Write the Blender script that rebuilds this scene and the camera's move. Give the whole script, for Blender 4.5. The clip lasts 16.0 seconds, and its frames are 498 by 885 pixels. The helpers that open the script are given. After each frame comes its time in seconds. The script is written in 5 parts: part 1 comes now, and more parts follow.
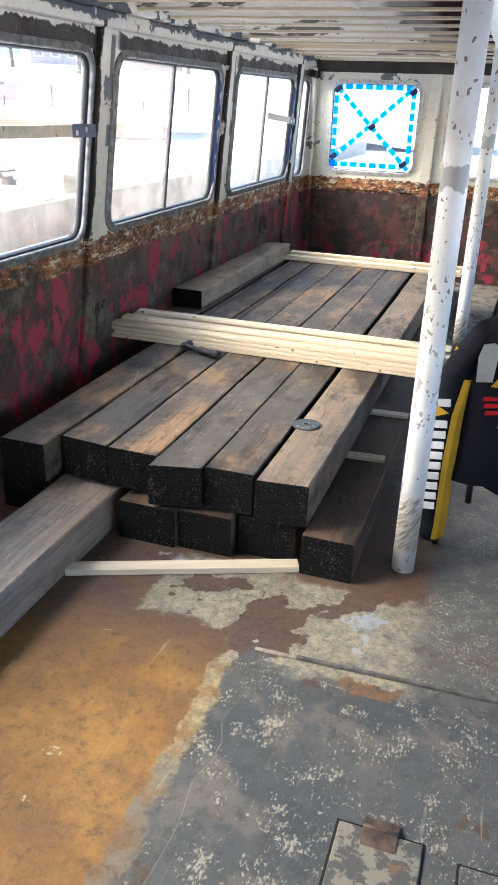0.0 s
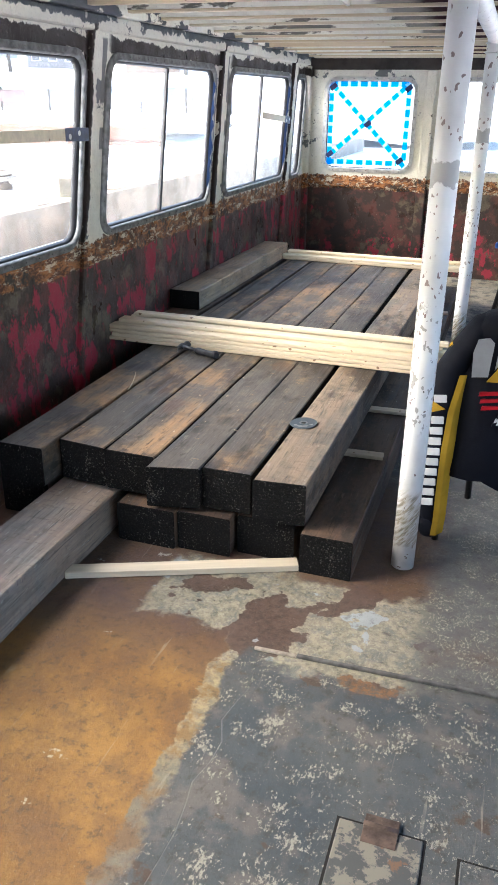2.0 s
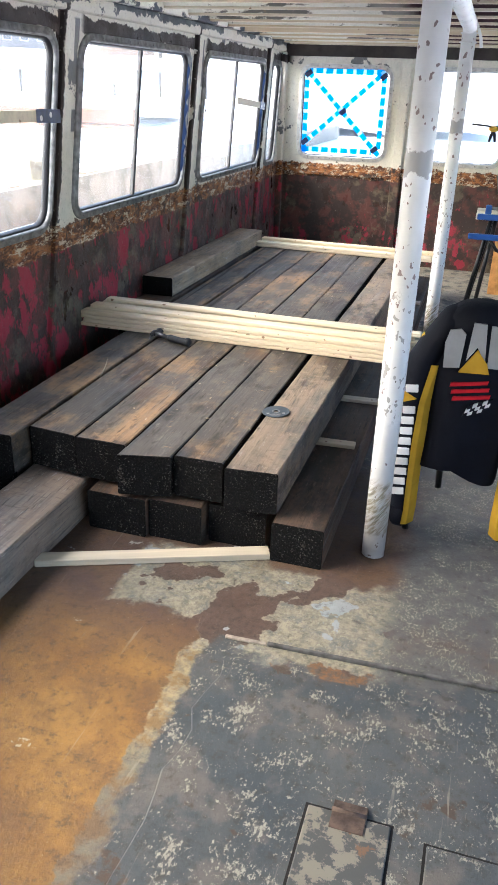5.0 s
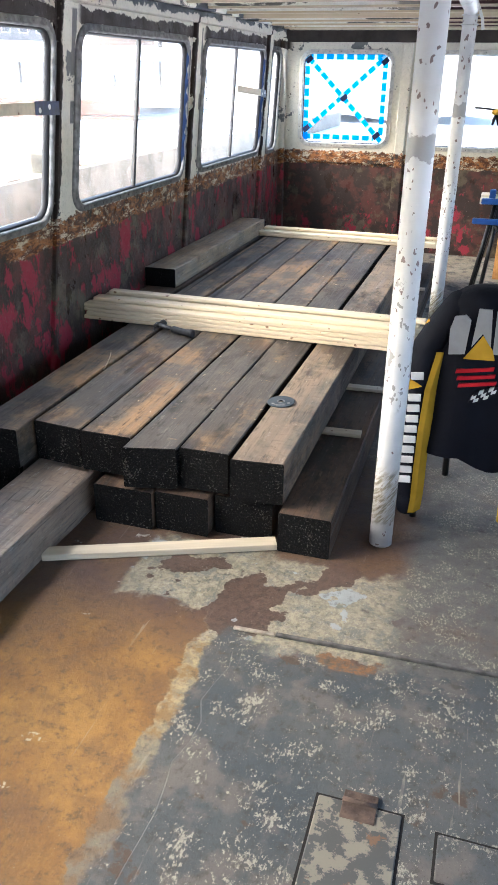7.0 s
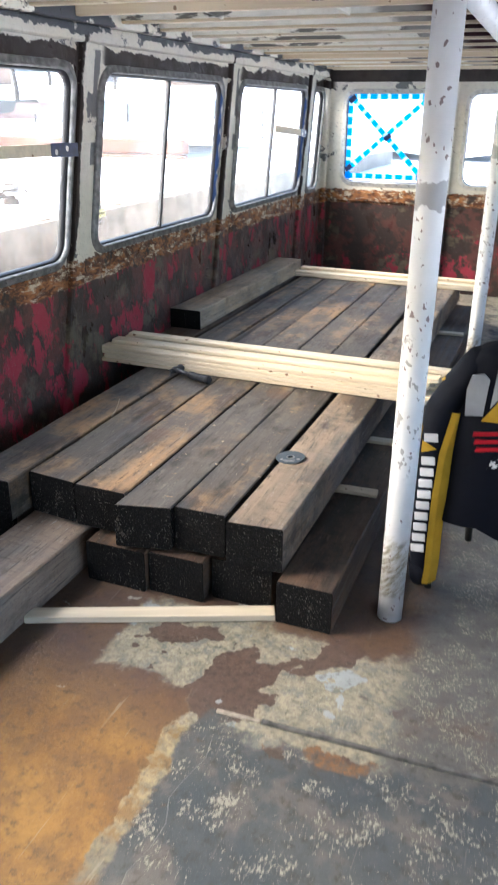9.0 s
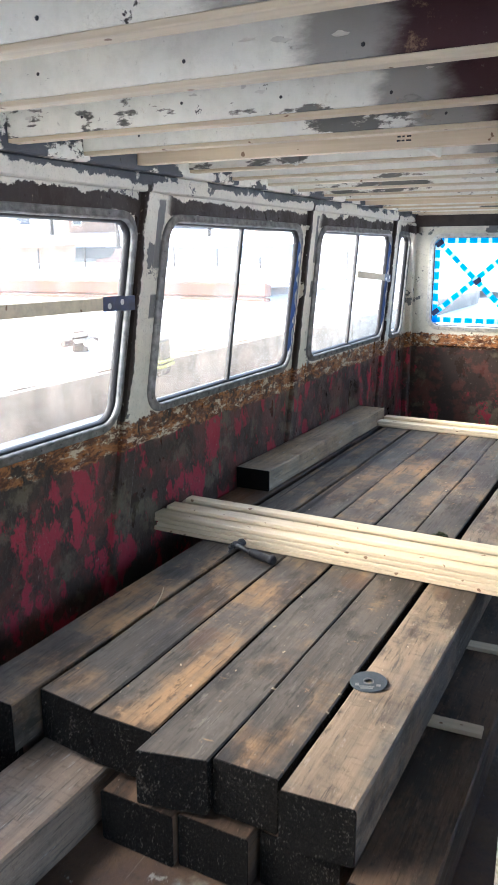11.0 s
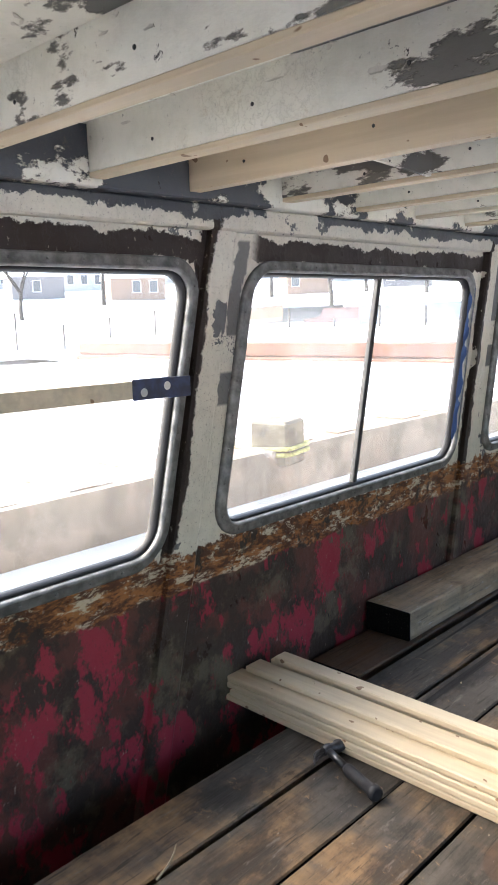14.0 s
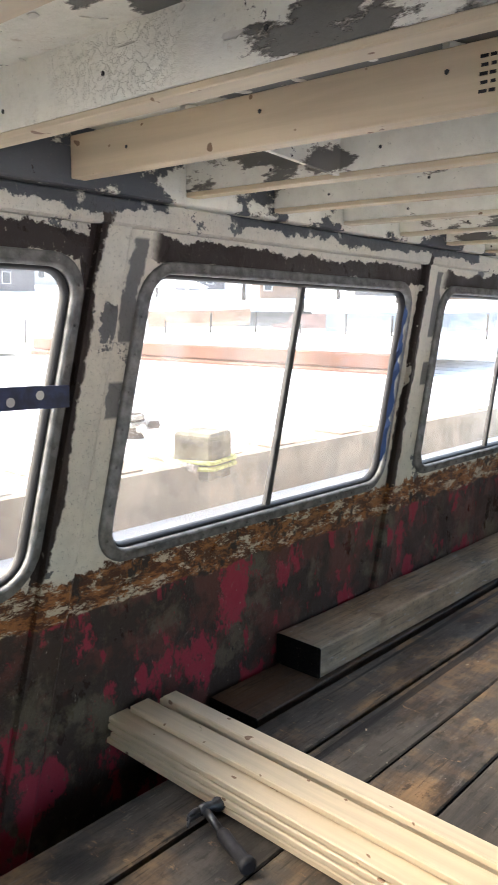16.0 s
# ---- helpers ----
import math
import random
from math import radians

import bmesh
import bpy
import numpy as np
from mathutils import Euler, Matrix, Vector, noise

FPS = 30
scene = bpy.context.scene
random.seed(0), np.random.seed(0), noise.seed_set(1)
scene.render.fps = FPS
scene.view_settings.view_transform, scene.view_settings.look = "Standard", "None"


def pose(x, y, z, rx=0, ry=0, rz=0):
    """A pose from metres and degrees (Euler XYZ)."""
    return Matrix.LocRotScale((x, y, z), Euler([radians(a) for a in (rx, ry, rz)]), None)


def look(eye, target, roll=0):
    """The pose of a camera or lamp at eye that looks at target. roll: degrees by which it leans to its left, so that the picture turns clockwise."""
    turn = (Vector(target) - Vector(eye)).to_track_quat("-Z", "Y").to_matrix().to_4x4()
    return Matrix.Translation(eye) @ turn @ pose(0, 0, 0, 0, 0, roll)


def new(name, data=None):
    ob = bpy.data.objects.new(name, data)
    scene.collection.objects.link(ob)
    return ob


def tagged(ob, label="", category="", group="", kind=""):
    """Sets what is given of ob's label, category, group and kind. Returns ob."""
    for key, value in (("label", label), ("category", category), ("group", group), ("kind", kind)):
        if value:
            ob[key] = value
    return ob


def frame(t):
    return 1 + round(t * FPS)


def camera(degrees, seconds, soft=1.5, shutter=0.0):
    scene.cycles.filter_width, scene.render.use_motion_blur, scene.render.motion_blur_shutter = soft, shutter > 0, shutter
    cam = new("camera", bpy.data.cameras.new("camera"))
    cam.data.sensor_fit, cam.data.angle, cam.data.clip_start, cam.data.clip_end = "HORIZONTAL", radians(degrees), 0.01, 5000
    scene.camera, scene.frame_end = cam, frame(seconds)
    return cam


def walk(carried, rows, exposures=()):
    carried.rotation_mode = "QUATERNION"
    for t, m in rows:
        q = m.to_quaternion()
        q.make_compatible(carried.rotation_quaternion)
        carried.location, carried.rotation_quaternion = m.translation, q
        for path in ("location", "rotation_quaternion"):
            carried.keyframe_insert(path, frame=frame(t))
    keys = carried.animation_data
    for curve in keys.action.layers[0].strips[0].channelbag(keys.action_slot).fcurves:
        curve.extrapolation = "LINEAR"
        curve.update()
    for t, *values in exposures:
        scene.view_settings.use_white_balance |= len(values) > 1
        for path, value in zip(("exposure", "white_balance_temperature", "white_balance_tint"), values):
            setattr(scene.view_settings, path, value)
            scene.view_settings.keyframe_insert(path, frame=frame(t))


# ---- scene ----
cam = camera(35.9, 16.0, soft=1.1, shutter=0.5)
PATH = [
    (0, (0.54, 0.318, 1.391), (-0.026, 2.054, 0.574), 2.0),
    (0.5, (0.551, 0.325, 1.39), (-0.012, 2.063, 0.577), 1.8),
    (1, (0.544, 0.322, 1.394), (-0.016, 2.057, 0.572), 1.9),
    (1.5, (0.563, 0.325, 1.391), (-0.017, 2.053, 0.567), 0.8),
    (2, (0.565, 0.324, 1.393), (-0.013, 2.055, 0.575), 0.7),
    (2.5, (0.566, 0.321, 1.394), (-0.004, 2.059, 0.584), 1.2),
    (3, (0.563, 0.319, 1.395), (0.022, 2.062, 0.576), 1.6),
    (3.5, (0.576, 0.325, 1.397), (0.057, 2.075, 0.578), 1.6),
    (4, (0.571, 0.322, 1.394), (0.067, 2.074, 0.571), 2.3),
    (6.5, (0.564, 0.347, 1.391), (0.048, 2.069, 0.514), 1.1),
    (7, (0.568, 0.341, 1.39), (0.048, 2.066, 0.521), 0.8),
    (7.5, (0.579, 0.339, 1.39), (0.05, 2.064, 0.527), 0.4),
    (8, (0.59, 0.341, 1.395), (0.046, 2.061, 0.534), 0.0),
    (8.5, (0.598, 0.411, 1.383), (0.021, 2.126, 0.532), -0.3),
    (9, (0.66, 0.565, 1.401), (0.0, 2.278, 0.606), 0.6),
    (9.5, (0.667, 0.691, 1.399), (-0.08, 2.404, 0.684), 0.6),
    (10, (0.589, 0.831, 1.431), (-0.211, 2.565, 0.836), 0.6),
    (10.2, (0.563, 0.878, 1.432), (-0.267, 2.61, 0.876), 0.4),
    (12.5, (0.43, 1.603, 1.413), (-0.641, 3.24, 0.996), -0.9),
    (13, (0.4, 1.835, 1.413), (-0.839, 3.358, 1.029), -1.6),
    (13.5, (0.366, 2.014, 1.415), (-1.005, 3.427, 1.065), -2.1),
    (14, (0.275, 2.107, 1.424), (-1.088, 3.533, 1.094), -1.7),
    (14.5, (0.233, 2.207, 1.421), (-1.123, 3.641, 1.094), -0.1),
    (15, (0.256, 2.334, 1.432), (-1.115, 3.755, 1.117), 1.9),
    (15.5, (0.266, 2.384, 1.436), (-1.084, 3.825, 1.119), 1.2),
    (16, (0.276, 2.39, 1.435), (-1.026, 3.873, 1.111), 1.0),
]
walk(cam, [(t, look(eye, target, roll)) for t, eye, target, roll in PATH], [(0.0, 3.10, 6100, 9), (9.0, 3.10, 6100, 9), (12.5, 2.94, 6200, 9), (14.0, 2.78, 6500, 10), (16.0, 2.64, 6800, 10)])

# ---- world and light ----
world = bpy.data.worlds.new("world")
scene.world = world
world.use_nodes = True
wn, wl = world.node_tree.nodes, world.node_tree.links
sky = wn.new("ShaderNodeTexSky")
sky.sky_type, sky.sun_disc, sky.sun_elevation, sky.sun_rotation = "NISHITA", False, radians(35), radians(250)
sky.air_density, sky.dust_density, sky.ozone_density = 1.0, 4.0, 1.0
wl.new(sky.outputs[0], wn["Background"].inputs[0])
wn["Background"].inputs[1].default_value = 0.15
sun = new("sun", bpy.data.lights.new("sun", "SUN"))
sun.data.energy, sun.data.angle, sun.data.color = 0.8, radians(40), (1.0, 0.97, 0.93)
sun.matrix_world = look((-6, -2, 5), (0, 0, 0))


# ---- materials ----
class Mat:
    """Small node builder for one procedural material."""
    def __init__(self, name, rough=0.6, metal=0.0):
        self.m = bpy.data.materials.new(name)
        self.m.use_nodes = True
        self.t = self.m.node_tree
        self.b = self.t.nodes["Principled BSDF"]
        self.b.inputs["Roughness"].default_value = rough
        self.b.inputs["Metallic"].default_value = metal
        self.geo = self.t.nodes.new("ShaderNodeNewGeometry").outputs["Position"]
        self.obj = self.t.nodes.new("ShaderNodeTexCoord").outputs["Object"]

    def put(self, a, b):
        if hasattr(a, "links"):
            self.t.links.new(a, b)
        else:
            b.default_value = a

    def noise(self, scale, detail=6, rough=0.6, at=None, stretch=(1, 1, 1), shift=(0, 0, 0), distort=0.0):
        mp = self.t.nodes.new("ShaderNodeMapping")
        self.t.links.new(at or self.geo, mp.inputs[0])
        mp.inputs["Scale"].default_value = stretch
        mp.inputs["Location"].default_value = shift
        n = self.t.nodes.new("ShaderNodeTexNoise")
        n.inputs["Scale"].default_value, n.inputs["Detail"].default_value = scale, detail
        n.inputs["Roughness"].default_value, n.inputs["Distortion"].default_value = rough, distort
        self.t.links.new(mp.outputs[0], n.inputs[0])
        return n.outputs[0]

    def math(self, op, a, b=0.0):
        n = self.t.nodes.new("ShaderNodeMath")
        n.operation = op
        self.put(a, n.inputs[0]), self.put(b, n.inputs[1])
        return n.outputs[0]

    def step(self, v, lo, hi):
        """0 below lo, 1 above hi; lo > hi turns it round."""
        n = self.t.nodes.new("ShaderNodeMapRange")
        n.interpolation_type = "SMOOTHSTEP"
        self.put(v, n.inputs[0])
        flip = lo > hi
        n.inputs[1].default_value, n.inputs[2].default_value = (hi, lo) if flip else (lo, hi)
        n.inputs[3].default_value, n.inputs[4].default_value = (1, 0) if flip else (0, 1)
        return n.outputs[0]

    def mix(self, f, a, b):
        n = self.t.nodes.new("ShaderNodeMix")
        n.data_type = "RGBA"
        self.put(f, n.inputs[0])
        for v, i in ((a, 6), (b, 7)):
            self.put(v if hasattr(v, "links") else (*v, 1), n.inputs[i])
        return n.outputs[2]

    def axis(self, i, at=None):
        n = self.t.nodes.new("ShaderNodeSeparateXYZ")
        self.t.links.new(at or self.geo, n.inputs[0])
        return n.outputs[i]

    def random(self):
        return self.t.nodes.new("ShaderNodeObjectInfo").outputs["Random"]

    def done(self, colour, bump=None, strength=0.3, depth=0.004, rough=None, gloss=0.35):
        self.b.inputs["Specular IOR Level"].default_value = gloss
        self.put(colour if hasattr(colour, "links") else (*colour, 1), self.b.inputs["Base Color"])
        if rough is not None:
            self.put(rough, self.b.inputs["Roughness"])
        if bump is not None:
            n = self.t.nodes.new("ShaderNodeBump")
            n.inputs["Strength"].default_value, n.inputs["Distance"].default_value = strength, depth
            self.t.links.new(bump, n.inputs["Height"])
            self.t.links.new(n.outputs[0], self.b.inputs["Normal"])
        return self.m


def plain(name, colour, rough=0.5, metal=0.0, vary=0.15, scale=20):
    m = Mat(name, rough, metal)
    n = m.noise(scale, 5)
    c = m.mix(m.step(n, 0.3, 0.7), [v * (1 - vary) for v in colour], [min(1, v * (1 + vary)) for v in colour])
    return m.done(c, m.noise(scale * 4, 4), 0.15, 0.002)


CREAM, GREY, BARE, RED, OLIVE = (0.70, 0.665, 0.57), (0.150, 0.152, 0.155), (0.036, 0.026, 0.022), (0.31, 0.036, 0.056), (0.150, 0.128, 0.085)


def wall_paint():
    """Old layered paint: cream above the sills, a rust and cream band below them, red and bare steel under that."""
    m = Mat("flaking_wall_paint", 0.55)
    z = m.axis(2)
    big = m.noise(2.2, 7, 0.62, stretch=(1, 1, 1.0))
    mid = m.noise(6, 8, 0.66, shift=(3, 1, 2))
    fine = m.noise(28, 6, 0.7, shift=(1, 5, 2))
    streak = m.noise(6.5, 9, 0.68, stretch=(1, 1, 0.6), shift=(2, 2, 7))
    low = m.mix(m.step(mid, 0.46, 0.56), (0.048, 0.034, 0.028), (0.105, 0.044, 0.036))
    low = m.mix(m.math("MULTIPLY", m.step(m.noise(4, 8, 0.7, shift=(9, 4, 1)), 0.53, 0.62), 0.65), low, OLIVE)
    low = m.mix(m.step(m.math("SUBTRACT", m.math("ADD", m.math("MULTIPLY", streak, 0.75), m.math("MULTIPLY", mid, 0.25)), m.math("MULTIPLY", m.math("MULTIPLY", m.step(m.axis(1), 7.05, 7.14), m.step(z, 0.12, 0.40)), 0.06)), 0.522, 0.556), low, RED)
    low = m.mix(m.step(m.noise(9, 8, 0.7, shift=(5, 5, 5)), 0.66, 0.69), low, (0.030, 0.024, 0.024))
    band = m.mix(m.step(m.noise(18, 10, 0.8, shift=(4, 0, 0), stretch=(1, 0.7, 1.8)), 0.46, 0.56), (0.085, 0.034, 0.018), (0.34, 0.140, 0.048))
    band = m.mix(m.step(m.noise(15, 10, 0.82, shift=(0, 7, 0), stretch=(1, 0.7, 1.8)), 0.53, 0.57), band, (0.58, 0.50, 0.37))
    band = m.mix(m.step(m.noise(5, 6, 0.7, shift=(0, 2, 3)), 0.57, 0.63), band, (0.04, 0.03, 0.025))
    up = m.mix(m.step(fine, 0.35, 0.75), CREAM, [v * 0.88 for v in CREAM])
    up = m.mix(m.step(m.noise(3.5, 8, 0.7, shift=(6, 0.3, 4)), 0.60, 0.61), up, GREY)
    up = m.mix(m.step(m.noise(7, 9, 0.7, shift=(0, 4.4, 8), stretch=(1, 1, 1.5)), 0.66, 0.67), up, BARE)
    # bare strips beside and above the window frames
    y = m.axis(1)
    s = m.math("SUBTRACT", y, m.math("MULTIPLY", m.math("SUBTRACT", z, 0.8), 0.228))
    f = m.math("FRACT", m.math("MULTIPLY", m.math("ADD", m.math("ADD", s, 13.967), m.math("MULTIPLY", m.math("SUBTRACT", mid, 0.5), 0.10)), 1 / 1.575))
    side = m.math("MULTIPLY", m.step(f, -0.01, 0.0), m.step(f, 0.021, 0.016))
    port = m.step(m.axis(0), -1.15, -1.20)
    side = m.math("MULTIPLY", side, port)
    up = m.mix(side, up, BARE)
    gp = m.math("MULTIPLY", m.math("MULTIPLY", m.step(f, 0.083, 0.088), m.step(f, 0.120, 0.115)), m.math("ADD", m.math("MULTIPLY", m.step(z, 1.36, 1.37), m.step(z, 1.63, 1.62)), m.math("MULTIPLY", m.step(z, 1.17, 1.18), m.step(z, 1.27, 1.26))))
    up = m.mix(m.math("MINIMUM", gp, 1.0), up, (0.17, 0.17, 0.165))
    zw = m.math("ADD", z, m.math("MULTIPLY", m.math("SUBTRACT", m.noise(5.5, 10, 0.72, shift=(2, 0, 3)), 0.5), 0.14))
    above = m.math("MULTIPLY", m.math("MULTIPLY", m.step(zw, 1.562, 1.567), m.step(zw, 1.632, 1.626)), m.step(f, 0.116, 0.15))
    up = m.mix(m.math("MULTIPLY", above, port), up, BARE)
    up = m.mix(m.math("MULTIPLY", port, m.math("MULTIPLY", m.step(zw, 1.680, 1.684), m.step(m.noise(2.3, 7, 0.6, shift=(3, 8, 3)), 0.42, 0.44))), up, (0.085, 0.092, 0.10))
    zz = m.math("ADD", z, m.math("MULTIPLY", m.math("SUBTRACT", mid, 0.5), 0.10))
    c = m.mix(m.step(zz, 0.685, 0.695), low, band)
    c = m.mix(m.step(m.math("ADD", z, m.math("MULTIPLY", m.math("SUBTRACT", fine, 0.5), 0.10)), 0.79, 0.80), c, up)
    lip = m.step(m.noise(3.5, 8, 0.7, shift=(6, 0.3, 4)), 0.612, 0.598)
    chip = m.step(streak, 0.50, 0.53)
    grit = m.noise(130, 6, 0.75)
    c = m.mix(m.math("MULTIPLY", m.step(grit, 0.56, 0.66), 0.45), c, (0.05, 0.035, 0.03))
    c = m.mix(m.math("MULTIPLY", m.step(m.noise(75, 5, 0.7, shift=(8, 3, 1), stretch=(1, 1, 0.5)), 0.64, 0.70), 0.5), c, (0.42, 0.36, 0.30))
    h = m.math("ADD", m.math("ADD", m.math("MULTIPLY", lip, 0.35), m.math("MULTIPLY", chip, 0.3)), m.math("ADD", m.math("MULTIPLY", mid, 0.3), m.math("MULTIPLY", fine, 0.4)))
    h = m.math("ADD", h, m.math("MULTIPLY", grit, 0.2))
    return m.done(c, h, 0.7, 0.007, m.step(streak, 0.1, 0.9), 0.22)


def ceiling_paint(name, shift, pale=0.55, under=(0.175, 0.168, 0.150), lean=0.0):
    """Cream paint that peels off grey, turning maroon towards the middle of the boat."""
    m = Mat(name, 0.6)
    x = m.axis(0)
    n = m.noise(3.2, 9, 0.68, shift=shift, stretch=(0.6, 1, 1.6))
    f = m.noise(17, 8, 0.7, shift=shift)
    if lean:
        n = m.math("ADD", n, m.math("MULTIPLY", m.math("ADD", x, 0.55), lean))
    c = m.mix(m.step(f, 0.4, 0.7), (0.81, 0.79, 0.70), (0.72, 0.70, 0.61))
    # brown line along the peel edges: their shadow, painted into the colour
    c = m.mix(m.math("MULTIPLY", m.step(n, pale - 0.014, pale - 0.004), 0.6), c, (0.10, 0.075, 0.05))
    c = m.mix(m.step(n, pale, pale + 0.008), c, under)
    c = m.mix(m.step(m.noise(7, 9, 0.72, shift=(shift[2], 3, 1)), 0.66, 0.675), c, (0.035, 0.028, 0.026))
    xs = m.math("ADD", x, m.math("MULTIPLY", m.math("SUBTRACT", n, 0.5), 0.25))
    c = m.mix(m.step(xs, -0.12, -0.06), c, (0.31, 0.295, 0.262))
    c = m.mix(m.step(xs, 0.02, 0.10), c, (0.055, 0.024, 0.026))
    crack = m.t.nodes.new("ShaderNodeTexVoronoi")
    crack.feature = "DISTANCE_TO_EDGE"
    crack.inputs["Scale"].default_value = 34.0
    warp = m.t.nodes.new("ShaderNodeVectorMath")
    m.t.links.new(m.geo, warp.inputs[0])
    wob = m.t.nodes.new("ShaderNodeCombineXYZ")
    for i in range(3):
        m.put(m.math("MULTIPLY", m.math("SUBTRACT", m.noise(14, 5, 0.6, shift=(i * 5, 2, shift[0])), 0.5), 0.22), wob.inputs[i])
    m.t.links.new(wob.outputs[0], warp.inputs[1])
    m.t.links.new(warp.outputs[0], crack.inputs["Vector"])
    zone = m.step(m.noise(2.2, 4, 0.5, shift=(shift[1], 6, shift[2])), 0.53, 0.60)
    line = m.math("MULTIPLY", m.step(crack.outputs["Distance"], 0.035, 0.008), zone)
    c = m.mix(m.math("MULTIPLY", line, 0.12), c, (0.16, 0.14, 0.115))
    c = m.mix(m.math("MULTIPLY", m.step(m.noise(9, 9, 0.75, shift=(4, shift[2], 8)), 0.60, 0.70), 0.55), c, (0.40, 0.29, 0.17))
    c = m.mix(m.math("MULTIPLY", m.step(m.noise(70, 5, 0.7, shift=shift), 0.62, 0.72), 0.5), c, (0.20, 0.18, 0.155))
    h = m.math("ADD", m.math("MULTIPLY", m.step(n, pale + 0.012, pale - 0.004), 0.5), m.math("MULTIPLY", f, 0.5))
    return m.done(c, m.math("SUBTRACT", h, m.math("MULTIPLY", line, 0.15)), 0.8, 0.008, gloss=0.2)


def timber_mat(name, dark, light, shift, amount=0.5, stain=1.0):
    """Sawn timber, grain along y, weathered grey with sanded tan patches."""
    m = Mat(name, 0.62)
    r = m.random()
    off = m.t.nodes.new("ShaderNodeCombineXYZ")
    m.put(m.math("MULTIPLY", r, 37.0), off.inputs[0])
    m.put(m.math("MULTIPLY", r, 91.0), off.inputs[1])
    add = m.t.nodes.new("ShaderNodeVectorMath")
    m.t.links.new(m.geo, add.inputs[0])
    m.t.links.new(off.outputs[0], add.inputs[1])
    at = add.outputs[0]
    grain = m.noise(24, 8, 0.62, at=at, stretch=(1.6, 0.07, 1.6), distort=0.5)
    fine = m.noise(95, 5, 0.6, at=at, stretch=(1.5, 0.04, 1.5))
    patch = m.noise(2.4, 5, 0.55, at=at, stretch=(1.5, 0.75, 1.5), shift=shift)
    blur = m.noise(8, 8, 0.65, at=at, stretch=(1.3, 0.6, 1.3), shift=(3, 9, 2))
    saw = m.noise(9, 6, 0.65, at=at, stretch=(0.22, 1.5, 0.22), shift=(4, 1, 6))
    c = m.mix(m.step(grain, 0.28, 0.70), [v * 0.45 for v in dark], [v * 1.2 for v in dark])
    c = m.mix(m.math("MULTIPLY", m.step(blur, 0.45, 0.75), 0.55), c, [v * 1.75 for v in dark])
    tan = m.mix(m.step(grain, 0.26, 0.66), [v * 0.62 for v in light], light)
    tan = m.mix(m.math("MULTIPLY", m.step(fine, 0.50, 0.72), 0.35), tan, [v * 0.5 for v in light])
    pv = m.math("ADD", m.math("ADD", m.math("MULTIPLY", patch, 0.58), m.math("MULTIPLY", blur, 0.22)), m.math("MULTIPLY", saw, 0.20))
    pv = m.math("ADD", pv, m.math("MULTIPLY", m.math("SUBTRACT", r, 0.5), 0.09))
    pm = m.math("MULTIPLY", m.step(pv, 0.54 - amount * 0.14, 0.66 - amount * 0.12), 0.92)
    c = m.mix(pm, c, tan)
    c = m.mix(m.math("MULTIPLY", m.step(saw, 0.54, 0.72), 0.45 * stain), c, [v * 0.45 for v in dark])
    c = m.mix(m.math("MULTIPLY", m.step(m.noise(4.5, 8, 0.7, at=at, stretch=(1, 0.5, 1), shift=(7, 7, 1)), 0.48, 0.62), 0.85 * stain), c, (0.026, 0.022, 0.019))
    c = m.mix(m.math("MULTIPLY", m.step(m.noise(60, 6, 0.7, at=at, stretch=(0.3, 1.5, 1), shift=(2, 7, 1)), 0.54, 0.68), 0.4), c, (0.04, 0.034, 0.028))
    c = m.mix(m.step(m.noise(120, 3, 0.5, at=at, stretch=(1, 0.6, 1)), 0.72, 0.76), c, (0.38, 0.33, 0.26))
    c = m.mix(m.math("MULTIPLY", m.step(m.noise(70, 5, 0.7, at=at, stretch=(1.4, 0.08, 1.4), shift=(3, 2, 9)), 0.56, 0.66), 0.75), c, [v * 0.3 for v in dark])
    c = m.mix(m.math("MULTIPLY", m.step(m.noise(48, 6, 0.75, at=at, stretch=(1.2, 0.22, 1.2), shift=(6, 8, 1)), 0.58, 0.68), 0.55), c, [min(0.5, v * 2.4) for v in dark])
    c = m.mix(m.math("MULTIPLY", m.step(m.noise(22, 9, 0.78, at=at, stretch=(1.0, 0.35, 1), shift=(1, 4, 8)), 0.56, 0.64), 0.7 * stain), c, (0.030, 0.025, 0.020))
    c = m.mix(m.math("MULTIPLY", m.step(m.noise(26, 9, 0.78, at=at, stretch=(0.5, 1.0, 1), shift=(8, 1, 3)), 0.60, 0.68), 0.7), c, [v * 1.25 for v in light])
    knot = m.noise(3.4, 1, 0.3, at=at, stretch=(1.5, 0.9, 1.5), shift=(1, 3, 5))
    c = m.mix(m.math("MULTIPLY", m.step(knot, 0.73, 0.76), 0.45), c, (0.085, 0.042, 0.024))
    c = m.mix(m.math("MULTIPLY", m.step(m.noise(13, 1, 0.3, at=at, stretch=(1.3, 0.012, 1.3), shift=(5, 5, 2)), 0.695, 0.715), 0.85), c, (0.012, 0.010, 0.009))
    h = m.math("ADD", m.math("MULTIPLY", grain, 0.8), m.math("MULTIPLY", fine, 0.6))
    return m.done(c, h, 0.6, 0.005, m.step(grain, -0.4, 1.2), 0.3)


